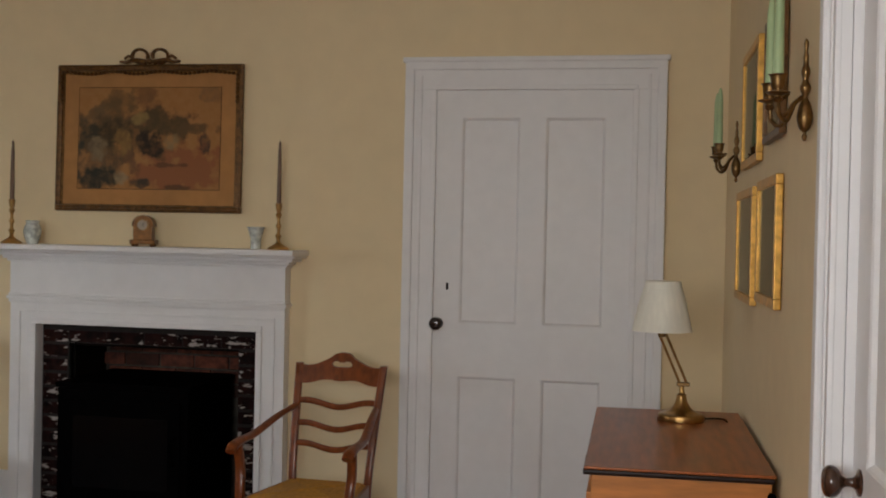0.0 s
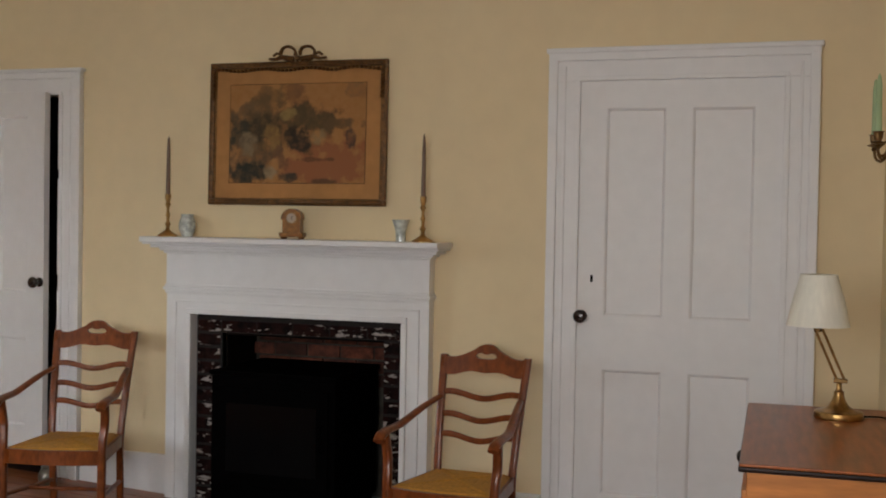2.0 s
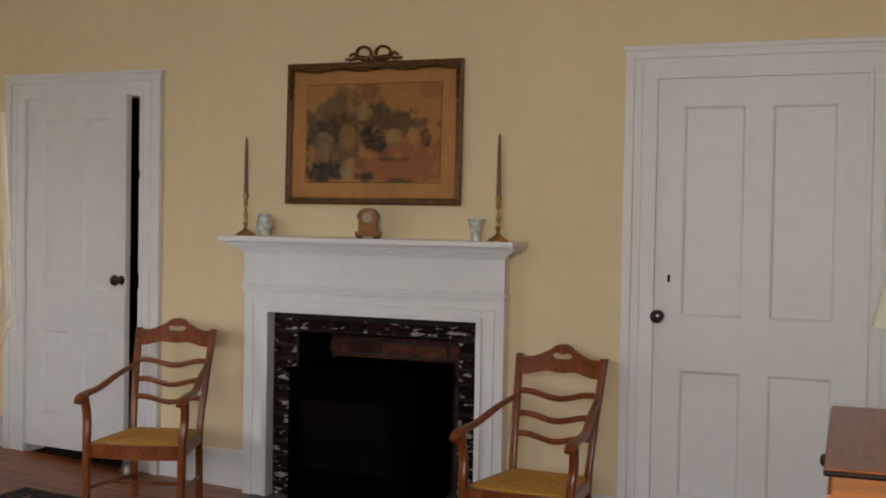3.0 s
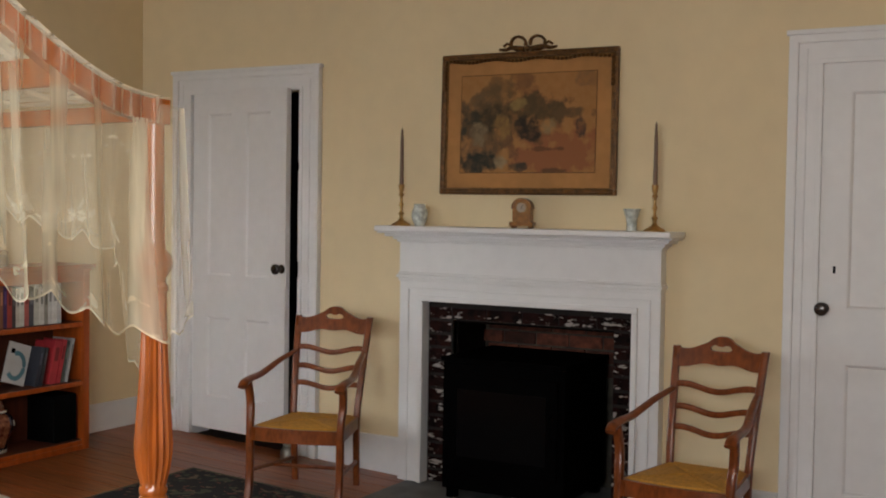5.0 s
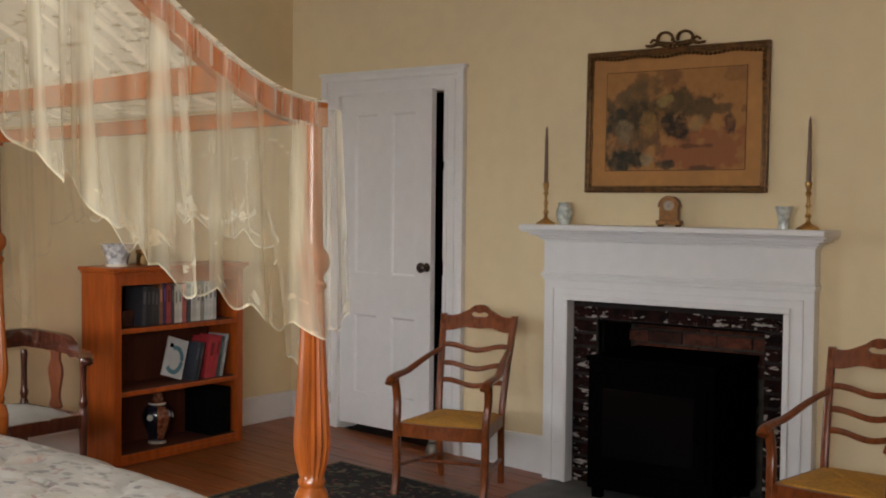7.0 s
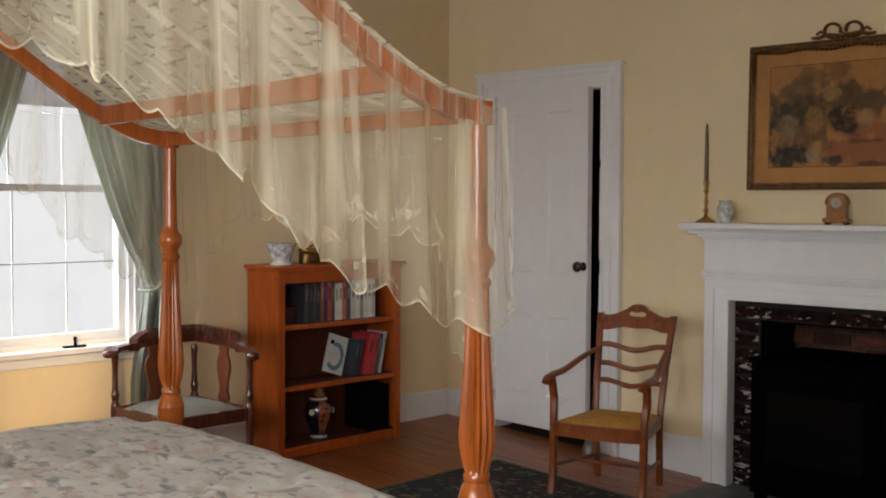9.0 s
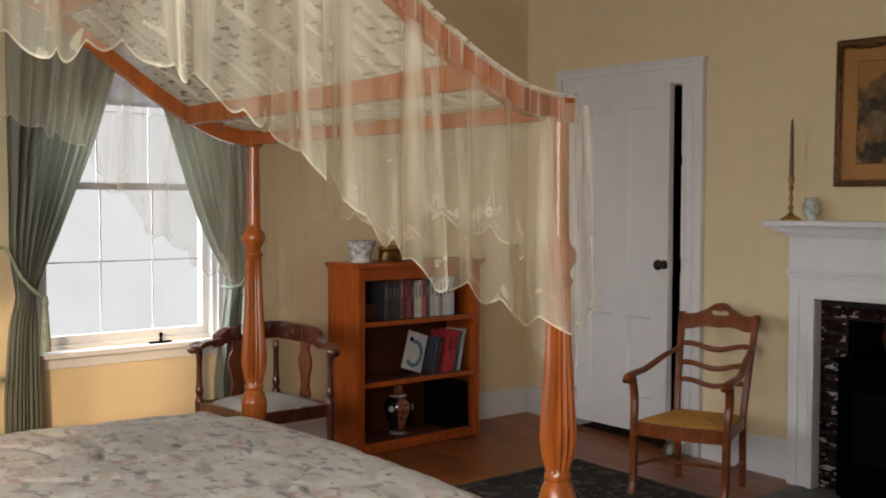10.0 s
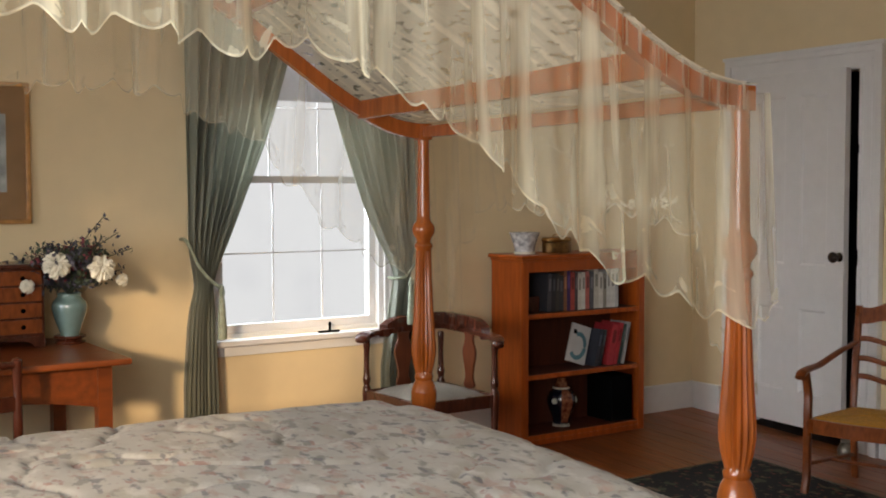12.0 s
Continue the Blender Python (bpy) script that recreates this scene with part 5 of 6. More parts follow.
edge = g[0] + [r[-1] for r in g[1:]] + g[-1][-2::-1] + [r[0] for r in g[-2:0:-1]]
low = [bm.verts.new((v.co.x, v.co.y, v.co.z - 0.0105)) for v in edge]
for i in range(len(edge)):
    bm.faces.new((edge[i], low[i], low[(i + 1) % len(edge)], edge[(i + 1) % len(edge)]))
rug = thing("rug", pose(2.1, -1.55, 0), "dark floral hooked wool rug on the floorboards", "rug")
rug_top = part("wool_field", bm, rug_mat(), rug, matrix=pose(-2.1, 1.55, 0))
RUGEDGE = mat("rug_binding", (0.10, 0.085, 0.055), 0.95, vary=0.3, scale=60, bump=0.5)
for name, path in (("binding", [(x0, y, fz(x0) + 0.008) for y in (y0, y1)]), ("binding", [(x, y1, fz(x) + 0.008) for x in (x0, 1.4, 2.1, x1)])):
    part(name, tube(path, 0.007, 8), RUGEDGE, rug, "pale bound edge", True, pose(-2.1, 1.55, 0))
ob = thing("door_stop", pose(1.33, -0.19, fz(1.33)), "pewter-grey jar used as a door stop", "door stop")
part("jar", lathe(smooth_profile([(0.03, 0), (0.045, 0.01), (0.05, 0.05), (0.036, 0.085), (0.03, 0.09), (0.034, 0.10), (0.01, 0.115)], 3), 20), mat("pewter", (0.22, 0.21, 0.18), 0.3, 0.8, vary=0.3, scale=30), ob, smooth=True)


# ---- curtains ----
def curtain(inner, outer, knot, label, side):
    """A pleated curtain from the rod, drawn back at the tie and falling to the floor."""
    ob = thing("curtain", WEST @ pose(0, -0.10, 0), label, "curtain", "pair of window curtains")
    bm = bmesh.new()
    zs = [2.42, 2.36, 2.25, 2.1, 1.95, 1.8, 1.65, 1.5, 1.38, 1.26, 1.16, 1.08, 1.02, 0.975, 0.93, 0.87, 0.78, 0.65, 0.5, 0.35, 0.2, 0.08, 0.03]
    n, rows = 150, []
    for k, z in enumerate(zs):
        a, b = lerp(-z, [(-q, v) for q, v in inner]), lerp(-z, [(-q, v) for q, v in outer])
        tight = math.exp(-((z - 0.975) / 0.12) ** 2)
        row = []
        for i in range(n + 1):
            u = i / n
            x = a + (b - a) * u
            wob = 0.5 * noise.noise(Vector((u * 4, z * 0.5, side)))
            f = math.sin((u + 0.03 * wob) * 2 * math.pi * 8.5 + 0.5 * math.sin(z * 2.0)) + 0.35 * math.sin(u * 2 * math.pi * 19 + z)
            d = (0.030 * (1 - 0.55 * tight)) * f - 0.05 * tight * (1 - (2 * u - 1) ** 2)
            row.append(bm.verts.new((x, d, z)))
        rows.append(row)
    for p, q in zip(rows, rows[1:]):
        for i in range(n):
            bm.faces.new((p[i], p[i + 1], q[i + 1], q[i]))
    part("cloth", bm, CURTAIN, ob, smooth=True)
    kx, hook = knot
    path = spline([(hook + 0.02 * (1 if kx > hook else -1), 0.06, 1.2), (hook + 0.012 * (1 if kx > hook else -1), -0.04, 1.19), (hook + (kx - hook) * 0.45, -0.07, 1.07), (kx, -0.095, 0.985), (kx + (kx - hook) * 0.3, -0.07, 0.972), (kx + (kx - hook) * 0.4, -0.01, 0.975)], 5)
    part("tieback", tube(path, 0.008, 8), CORD, ob, "twisted pale green tieback cord", True)
    bm = lathe(smooth_profile([(0.006, 0.98), (0.015, 0.955), (0.010, 0.93), (0.013, 0.92), (0.019, 0.83), (0.022, 0.74), (0.018, 0.735)], 3), 14, at=(kx + 0.012, -0.125, 0))
    part("tassel", bm, CORD, ob, "pale tassel", True)
    return ob


curtain([(2.42, -2.86), (2.12, -2.955), (1.7, -3.08), (1.4, -3.20), (1.2, -3.29), (1.05, -3.365), (0.975, -3.385), (0.85, -3.375), (0.5, -3.36), (0.03, -3.35)],
        [(2.42, -3.50), (1.2, -3.50), (0.975, -3.475), (0.85, -3.50), (0.5, -3.525), (0.03, -3.53)], (-3.40, -3.535), "sage green satin curtain tied back beside the window", 1)
curtain([(2.42, -2.90), (2.12, -2.81), (1.7, -2.67), (1.4, -2.56), (1.2, -2.47), (1.05, -2.38), (0.975, -2.36), (0.85, -2.38), (0.5, -2.43), (0.03, -2.43)],
        [(2.42, -2.22), (1.2, -2.22), (0.975, -2.265), (0.85, -2.26), (0.5, -2.235), (0.03, -2.235)], (-2.345, -2.20), "sage green satin curtain gathered low by the chair", 2)
ob = thing("curtain_rod", WEST @ pose(0, -0.10, 2.44), "slim brass curtain rod above the window", "curtain rod")
part("rod", tube([(-3.6, 0, 0), (-2.12, 0, 0)], 0.012, 10), BRASS, ob, smooth=True)
for x in (-3.56, -2.16):
    part("bracket", boxes((x - 0.01, x + 0.01, -0.005, 0.10, -0.01, 0.01), bev=0.002), BRASS, ob)


# ---- bookcase and what stands on it ----
SH = [0.055, 0.395, 0.735]     # upper faces of the shelves


def bookcase():
    ob = thing("bookcase", pose(0.028, -1.20, fz(0.15), 0, 0, 0), "cherry wood bookcase with three shelves, partly filled", "bookcase")
    d, w, h = 0.265, 0.452, 1.045
    for s in (-1, 1):
        part("side_panel", boxes((0, d, s * w - 0.011, s * w + 0.011, 0, h), bev=0.002), SHELFW, ob)
        part("face_stile", boxes((d - 0.001, d + 0.018, s * w + (-0.011 if s < 0 else -0.034), s * w + (0.034 if s < 0 else 0.011), 0, h), bev=0.003), SHELFW, ob)
    part("back_panel", boxes((0.0, 0.008, -w + 0.011, w - 0.011, 0.02, h - 0.002)), SHELF_SHADED, ob)
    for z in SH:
        part("shelf", boxes((0.008, d - 0.002, -w + 0.011, w - 0.011, z - 0.022, z), bev=0.002), SHELF_SHADED, ob)
        part("shelf_edge", boxes((d - 0.002, d + 0.012, -w + 0.034, w - 0.034, z - 0.026, z + 0.001), bev=0.003), SHELFW, ob)
    part("kick_board", boxes((d - 0.002, d + 0.014, -w + 0.034, w - 0.034, 0.0, 0.029)), SHELFW, ob)
    part("head_rail", boxes((d - 0.002, d + 0.016, -w + 0.034, w - 0.034, h - 0.075, h)), SHELFW, ob)
    part("top_board", boxes((-0.004, d + 0.045, -w - 0.035, w + 0.035, h, h + 0.022), bev=0.007), SHELFW, ob)
    part("top_moulding", boxes((0.0, d + 0.032, -w - 0.022, w + 0.022, h - 0.016, h), bev=0.006), SHELFW, ob)


bookcase()
BZ = fz(0.15)
random.seed(11)
book_no = 0


def book(y, z, thick, high, deep, colour, lean=0.0, face=False, group="row of books"):
    """A bound book standing on a shelf with its spine to the room; lean in degrees along the shelf."""
    m = pose(0.255 - (0.0 if not face else 0.02), y, z, lean, 0, 0)
    c = mat("book_cloth", colour, 0.5, vary=0.12, scale=40)
    word = "dark" if max(colour) < 0.08 else "red" if colour[0] > 2 * colour[1] else "pale" if min(colour) > 0.3 else "coloured"
    ob = thing("book", m, f"{word} hardback book standing on the bookcase shelf", "book", group)
    part("cover", boxes((-deep, 0, 0, 0.003, 0, high), (-deep, 0, thick - 0.003, thick, 0, high), (-0.004, 0.001, 0.001, thick - 0.001, 0, high), bev=0.0012), c, ob)
    part("pages", boxes((-deep + 0.004, -0.004, 0.003, thick - 0.003, 0.004, high - 0.004)), PAPER, ob, "cream paper page block")
    lab = tuple(min(c * 2.2 + 0.03, 0.6) for c in colour) if max(colour) < 0.3 else tuple(c * 0.45 for c in colour)
    part("spine_label", boxes((0.001, 0.0018, thick * 0.25, thick * 0.75, high * 0.55, high * 0.86)), mat("label_bar", lab, 0.6, vary=0.1), ob)
    return ob


y = -1.20 - 0.24
hues = [(0.05, 0.05, 0.06), (0.02, 0.02, 0.025), (0.04, 0.035, 0.03), (0.03, 0.03, 0.035), (0.22, 0.09, 0.04), (0.05, 0.02, 0.10), (0.35, 0.05, 0.04), (0.06, 0.05, 0.05), (0.55, 0.52, 0.45), (0.6, 0.58, 0.52), (0.45, 0.12, 0.1), (0.08, 0.08, 0.09), (0.5, 0.48, 0.42), (0.62, 0.6, 0.55), (0.3, 0.28, 0.24), (0.6, 0.6, 0.58), (0.66, 0.65, 0.62), (0.5, 0.5, 0.5)]
for k, c in enumerate(hues):
    t = random.uniform(0.022, 0.036)
    if y + t > -0.79:
        break
    book(y, BZ + SH[2] + 0.001, t, random.uniform(0.20, 0.235), random.uniform(0.14, 0.17), c, -2.0 if k < 3 else 0)
    y += t + 0.002
# leaning on the middle shelf
lean = [(-1.085, 0.025, 0.22, (0.03, 0.035, 0.05)), (-1.05, 0.02, 0.215, (0.03, 0.03, 0.035)), (-0.99, 0.05, 0.245, (0.42, 0.03, 0.04)), (-0.935, 0.03, 0.25, (0.42, 0.03, 0.04)), (-0.90, 0.02, 0.24, (0.05, 0.08, 0.07)), (-0.868, 0.02, 0.25, (0.40, 0.42, 0.42))]
for yy, t, h, c in lean:
    book(yy, BZ + SH[1] + 0.003, t, h, 0.16, c, -13.0, group="leaning books")
# one book shows its cover, turned to the room
ob = thing("book", pose(0.20, -1.112, BZ + SH[1] + 0.002, -18, -4, 0) @ pose(0, -0.0755, 0), "white paperback with a blue ring on its cover", "book", "leaning books")
part("cover", boxes((-0.01, 0.0, -0.075, 0.075, 0, 0.225), bev=0.001), mat("white_cover", (0.62, 0.62, 0.62), 0.4, vary=0.05), ob)
ring = [(0.0015, -0.005 + 0.055 * math.cos(a), 0.10 + 0.07 * math.sin(a)) for a in np.linspace(-2.4, 2.0, 22)]
part("printed_ring", tube(ring, 0.013, 8, flat=1.0), mat("print_blue", (0.10, 0.24, 0.30), 0.4, vary=0.2), ob, "blue printed ring", matrix=Matrix.Diagonal((0.05, 1, 1, 1)))
part("printed_mark", boxes((0.0, 0.0012, -0.055, -0.03, 0.165, 0.19)), BLACK, ob)
ob = thing("file_box", pose(0.16, -0.86, BZ + SH[0], 0, 0, 0), "black upright file box on the bottom shelf", "box")
part("case", boxes((-0.12, 0.10, -0.09, 0.075, 0.001, 0.27), bev=0.006), mat("black_card", (0.003, 0.003, 0.003), 0.8, vary=0.2, spec=0.05), ob)
ob = thing("wooden_box", pose(0.15, -1.53, BZ + SH[2], 0, 0, 0), "small dark wooden box on the upper shelf", "box")
part("case", boxes((-0.05, 0.05, 0.0, 0.08, 0.001, 0.09), bev=0.004), DARKW, ob)


def sector(profile, a0, a1, grow, segs=6):
    """A slice of a turned form, a little proud of it."""
    bm = bmesh.new()
    cols = [[bm.verts.new(((r + grow) * math.cos(a), (r + grow) * math.sin(a), z)) for r, z in profile] for a in np.linspace(a0, a1, segs + 1)]
    for p, q in zip(cols, cols[1:]):
        for k in range(len(profile) - 1):
            bm.faces.new((p[k], q[k], q[k + 1], p[k + 1]))
    return bm


def ginger_jar():
    ob = thing("ginger_jar", pose(0.17, -1.262, BZ + SH[0], 0, 0, -19), "lidded red, navy and gold imari ginger jar", "jar")
    navy = mat("imari_navy", (0.012, 0.012, 0.022), 0.1, vary=0.5, scale=30, coat=0.7)
    red = mat("imari_red", (0.22, 0.035, 0.02), 0.12, vary=0.6, scale=45, coat=0.6, tint=(0.34, 0.13, 0.06))
    prof = smooth_profile([(0.050, 0), (0.050, 0.012), (0.052, 0.05), (0.074, 0.105), (0.085, 0.150), (0.074, 0.195), (0.048, 0.215), (0.046, 0.225)], 4)
    part("jar", lathe(prof, 36), navy, ob, smooth=True)
    for k in range(3):
        part("painted_panel", sector(prof[6:27], 2.1 * k - 0.35, 2.1 * k + 0.5, 0.0008), red, ob, "red and gold painted panel", True)
    part("foot_ring", lathe([(0.05, 0), (0.05, 0.018), (0.047, 0.02)], 30), WHITEF, ob, "white glazed foot", True)
    lid = part("lid", lathe(smooth_profile([(0.047, 0.222), (0.049, 0.230), (0.038, 0.242), (0.032, 0.262), (0.024, 0.282), (0.010, 0.293)], 3), 30), red, ob, "domed jar lid", True)
    part("lid_rim", lathe([(0.047, 0.219), (0.051, 0.224), (0.049, 0.230), (0.044, 0.231)], 30), WHITEF, lid, "white rim", True)
    part("finial", lathe(smooth_profile([(0.008, 0.29), (0.014, 0.302), (0.012, 0.315), (0.002, 0.325)], 3), 14), navy, lid, smooth=True)
    for a in (-48, 72, 192):
        part("medallion", lathe([(0.017, 0), (0.017, 0.004), (0.004, 0.006)], 14), WHITEF, ob, "pale painted medallion", True, pose(0, 0, 0.155, 0, 0, a) @ pose(0.0835, 0, 0, 0, 84, 0))


ginger_jar()
BT = BZ + 1.067
ob = thing("planter", pose(0.18, -1.545, BT), "white and grey patterned porcelain cachepot", "planter")
part("pot", lathe(smooth_profile([(0.058, 0), (0.056, 0.012), (0.062, 0.05), (0.078, 0.095), (0.082, 0.108), (0.088, 0.118), (0.082, 0.119), (0.072, 0.09), (0.05, 0.03)], 4), 32), mat("transfer_ware", (0.55, 0.55, 0.56), 0.2, vary=0.55, scale=30, coat=0.5, tint=(0.75, 0.74, 0.72)), ob, smooth=True)
part("foot", lathe([(0.06, 0.0), (0.062, 0.006), (0.057, 0.013)], 32), WHITEF, ob, smooth=True)
ob = thing("brass_casket", pose(0.18, -1.31, BT, 0, 0, 90), "oval brass casket with a hinged lid", "box")
for nm, z0, z1, r in (("body", 0.0, 0.062, 1.0), ("lid", 0.064, 0.088, 1.03)):
    bm = lathe(smooth_profile([(0.09 * r, z0), (0.094 * r, z0 + 0.008), (0.092 * r, z1 - 0.006), (0.085 * r, z1)], 2), 32)
    bmesh.ops.scale(bm, vec=(1.05, 0.62, 1), verts=bm.verts)
    part(nm, bm, DBRASS if nm == "body" else BRASS, ob, smooth=True)
part("handle", tube([(0.03 * math.cos(a), 0, 0.088 + 0.018 * math.sin(a)) for a in np.linspace(0, math.pi, 9)], 0.004), BRASS, ob, smooth=True)


# ---- corner chair beside the bookcase ----
def corner_chair():
    ob = thing("corner_chair", pose(0.20, -2.13, fz(0.4)), "mahogany roundabout corner chair with grey padded seat", "chair")
    turned = smooth_profile([(0.018, 0), (0.016, 0.08), (0.02, 0.12), (0.017, 0.2), (0.02, 0.33), (0.022, 0.36), (0.022, 0.42), (0.015, 0.44), (0.021, 0.47), (0.016, 0.50), (0.0145, 0.60), (0.018, 0.66), (0.014, 0.685)], 3)
    for nm, p, top in (("left_post", (0.0, -0.46), 1), ("back_post", (0.0, 0.0), 1), ("right_post", (0.48, 0.0), 1), ("front_leg", (0.48, -0.46), 0)):
        part(nm, lathe(turned if top else [r for r in turned if r[1] < 0.421], 16, at=(p[0], p[1], 0)), DARKW, ob, smooth=True)
    for a, b in (((0, -0.46), (0, 0)), ((0, 0), (0.48, 0)), ((0.48, 0), (0.48, -0.46)), ((0.48, -0.46), (0, -0.46))):
        x0, x1 = sorted((a[0], b[0])); y0, y1 = sorted((a[1], b[1]))
        part("seat_rail", boxes((x0 - 0.012, x1 + 0.012, y0 - 0.012, y1 + 0.012, 0.35, 0.415), bev=0.004), DARKW, ob)
        part("stretcher", tube([(*a, 0.14), (*b, 0.14)], 0.010), DARKW, ob, smooth=True)
    bm = bmesh.new()
    g = [[bm.verts.new((0.012 + 0.456 * i / 16, -0.448 + 0.436 * j / 16, 0.405 + 0.045 * (1 - abs(2 * i / 16 - 1) ** 3.5) * (1 - abs(2 * j / 16 - 1) ** 3.5))) for i in range(17)] for j in range(17)]
    for j in range(16):
        for i in range(16):
            bm.faces.new((g[j][i], g[j][i + 1], g[j + 1][i + 1], g[j + 1][i]))
    part("seat", bm, SEATC, ob, "grey-green padded seat", True)
    arm = spline([(0.05, -0.52, 0.685), (0.015, -0.47, 0.70), (-0.01, -0.40, 0.705), (-0.03, -0.2, 0.71), (-0.03, -0.02, 0.712), (0.0, 0.028, 0.712), (0.2, 0.03, 0.71), (0.4, 0.012, 0.705), (0.52, -0.02, 0.70), (0.60, -0.07, 0.685)], 6)
    k = len(arm)
    part("arm_rail", strip(arm, [(-0.022, -0.022, -0.013), (0.022, 0.022, -0.013), (0.022, 0.022, 0.013), (-0.022, -0.022, 0.013)]), DARKW, ob)
    for s in (arm[0], arm[-1]):
        part("arm_scroll", lathe(smooth_profile([(0.02, -0.018), (0.030, -0.008), (0.030, 0.01), (0.018, 0.02)], 2), 16, at=tuple(s)), DARKW, ob, smooth=True)
    crest = spline([(-0.03, -0.34, 0.72), (-0.035, -0.26, 0.755), (-0.035, -0.06, 0.768), (0.0, 0.032, 0.77), (0.06, 0.035, 0.768), (0.28, 0.035, 0.758), (0.37, 0.025, 0.72)], 6)
    part("crest", strip(crest, [(-0.016, -0.016, -0.045), (0.016, 0.016, -0.045), (0.016, 0.016, 0.018), (-0.016, -0.016, 0.018)]), DARKW, ob)
    half = [(0.026, 0.415), (0.045, 0.43), (0.03, 0.47), (0.036, 0.52), (0.052, 0.58), (0.05, 0.62), (0.032, 0.66), (0.038, 0.70)]
    prof = smooth_profile(half, 3)
    outline = [(w, z) for w, z in prof] + [(-w, z) for w, z in prof[::-1]]
    part("splat", plate(outline, -0.007, 0.007), SPLATW, ob, matrix=pose(0.25, 0.01, 0))
    part("splat", plate(outline, -0.007, 0.007), SPLATW, ob, matrix=pose(-0.005, -0.235, 0, 0, 0, 90))


corner_chair()


# ---- writing table with its cabinet and flowers ----
def writing_table():
    ob = thing("writing_table", pose(0.02, -4.0, fz(0.4)), "orange-brown pine writing table with shaped apron", "table")
    h = 0.777
    part("tabletop", boxes((0.0, 0.82, -1.25, -0.03, h - 0.026, h), bev=0.008), TABLEW, ob)
    for x in (0.05, 0.70):
        for y in (-1.17, -0.11):
            part("leg", strip([(x, y, 0), (x, y, 0.45), (x, y, h - 0.026)], [(-0.028, -0.028, 0), (0.028, -0.028, 0), (0.028, 0.028, 0), (-0.028, 0.028, 0)]), TABLEW, ob)
    n = 24
    for nm, fixed, a, b, along in (("front_apron", 0.705, -1.14, -0.138, 1), ("side_apron", -0.108, 0.078, 0.672, 0), ("back_apron", 0.045, -1.14, -0.138, 1)):
        low = [(a + (b - a) * i / n, h - 0.155 - 0.045 * abs(2 * i / n - 1) ** 2.5) for i in range(n + 1)]
        outline = low + [(b, h - 0.026), (a, h - 0.026)]
        part(nm, plate(outline, -0.01, 0.01), TABLEW, ob, matrix=pose(fixed, 0, 0, 0, 0, 90) if along else pose(0, fixed, 0))


writing_table()
TT = fz(0.4) + 0.777


def drawer_cabinet():
    ob = thing("drawer_cabinet", pose(0.20, -4.215, TT), "small dark cabinet of four drawers on the table", "cabinet")
    part("carcass", boxes((-0.13, 0.11, -0.42, -0.008, 0.045, 0.335), bev=0.003), DARKW, ob)
    part("cornice", boxes((-0.14, 0.13, -0.43, 0.004, 0.335, 0.352), bev=0.005), DARKW, ob)
    for k in range(4):
        z = 0.06 + 0.068 * k
        dr = part("drawer_front", boxes((0.109, 0.118, -0.41, -0.02, z, z + 0.06), bev=0.003), CHAIRW, ob)
        for y in (-0.32, -0.10):
            part("pull", lathe([(0.004, 0), (0.004, 0.006), (0.010, 0.012), (0.007, 0.018), (0.001, 0.02)], 10), BLACK, dr, "", True, pose(0.117, y, z + 0.03, 0, 90, 0))
    arch = [(-0.42, 0.045), (-0.42, 0.0), (-0.38, 0.0)] + [(-0.21 + 0.15 * math.cos(a), 0.012 + 0.026 * math.sin(a)) for a in np.linspace(math.pi, 0, 12)] + [(-0.05, 0.0), (-0.008, 0.0), (-0.008, 0.045)]
    part("bracket_foot", plate(arch, -0.008, 0.008), DARKW, ob, matrix=pose(0.102, 0, 0, 0, 0, 90))
    part("back_foot", boxes((-0.13, -0.11, -0.42, -0.008, 0, 0.045)), DARKW, ob)


drawer_cabinet()


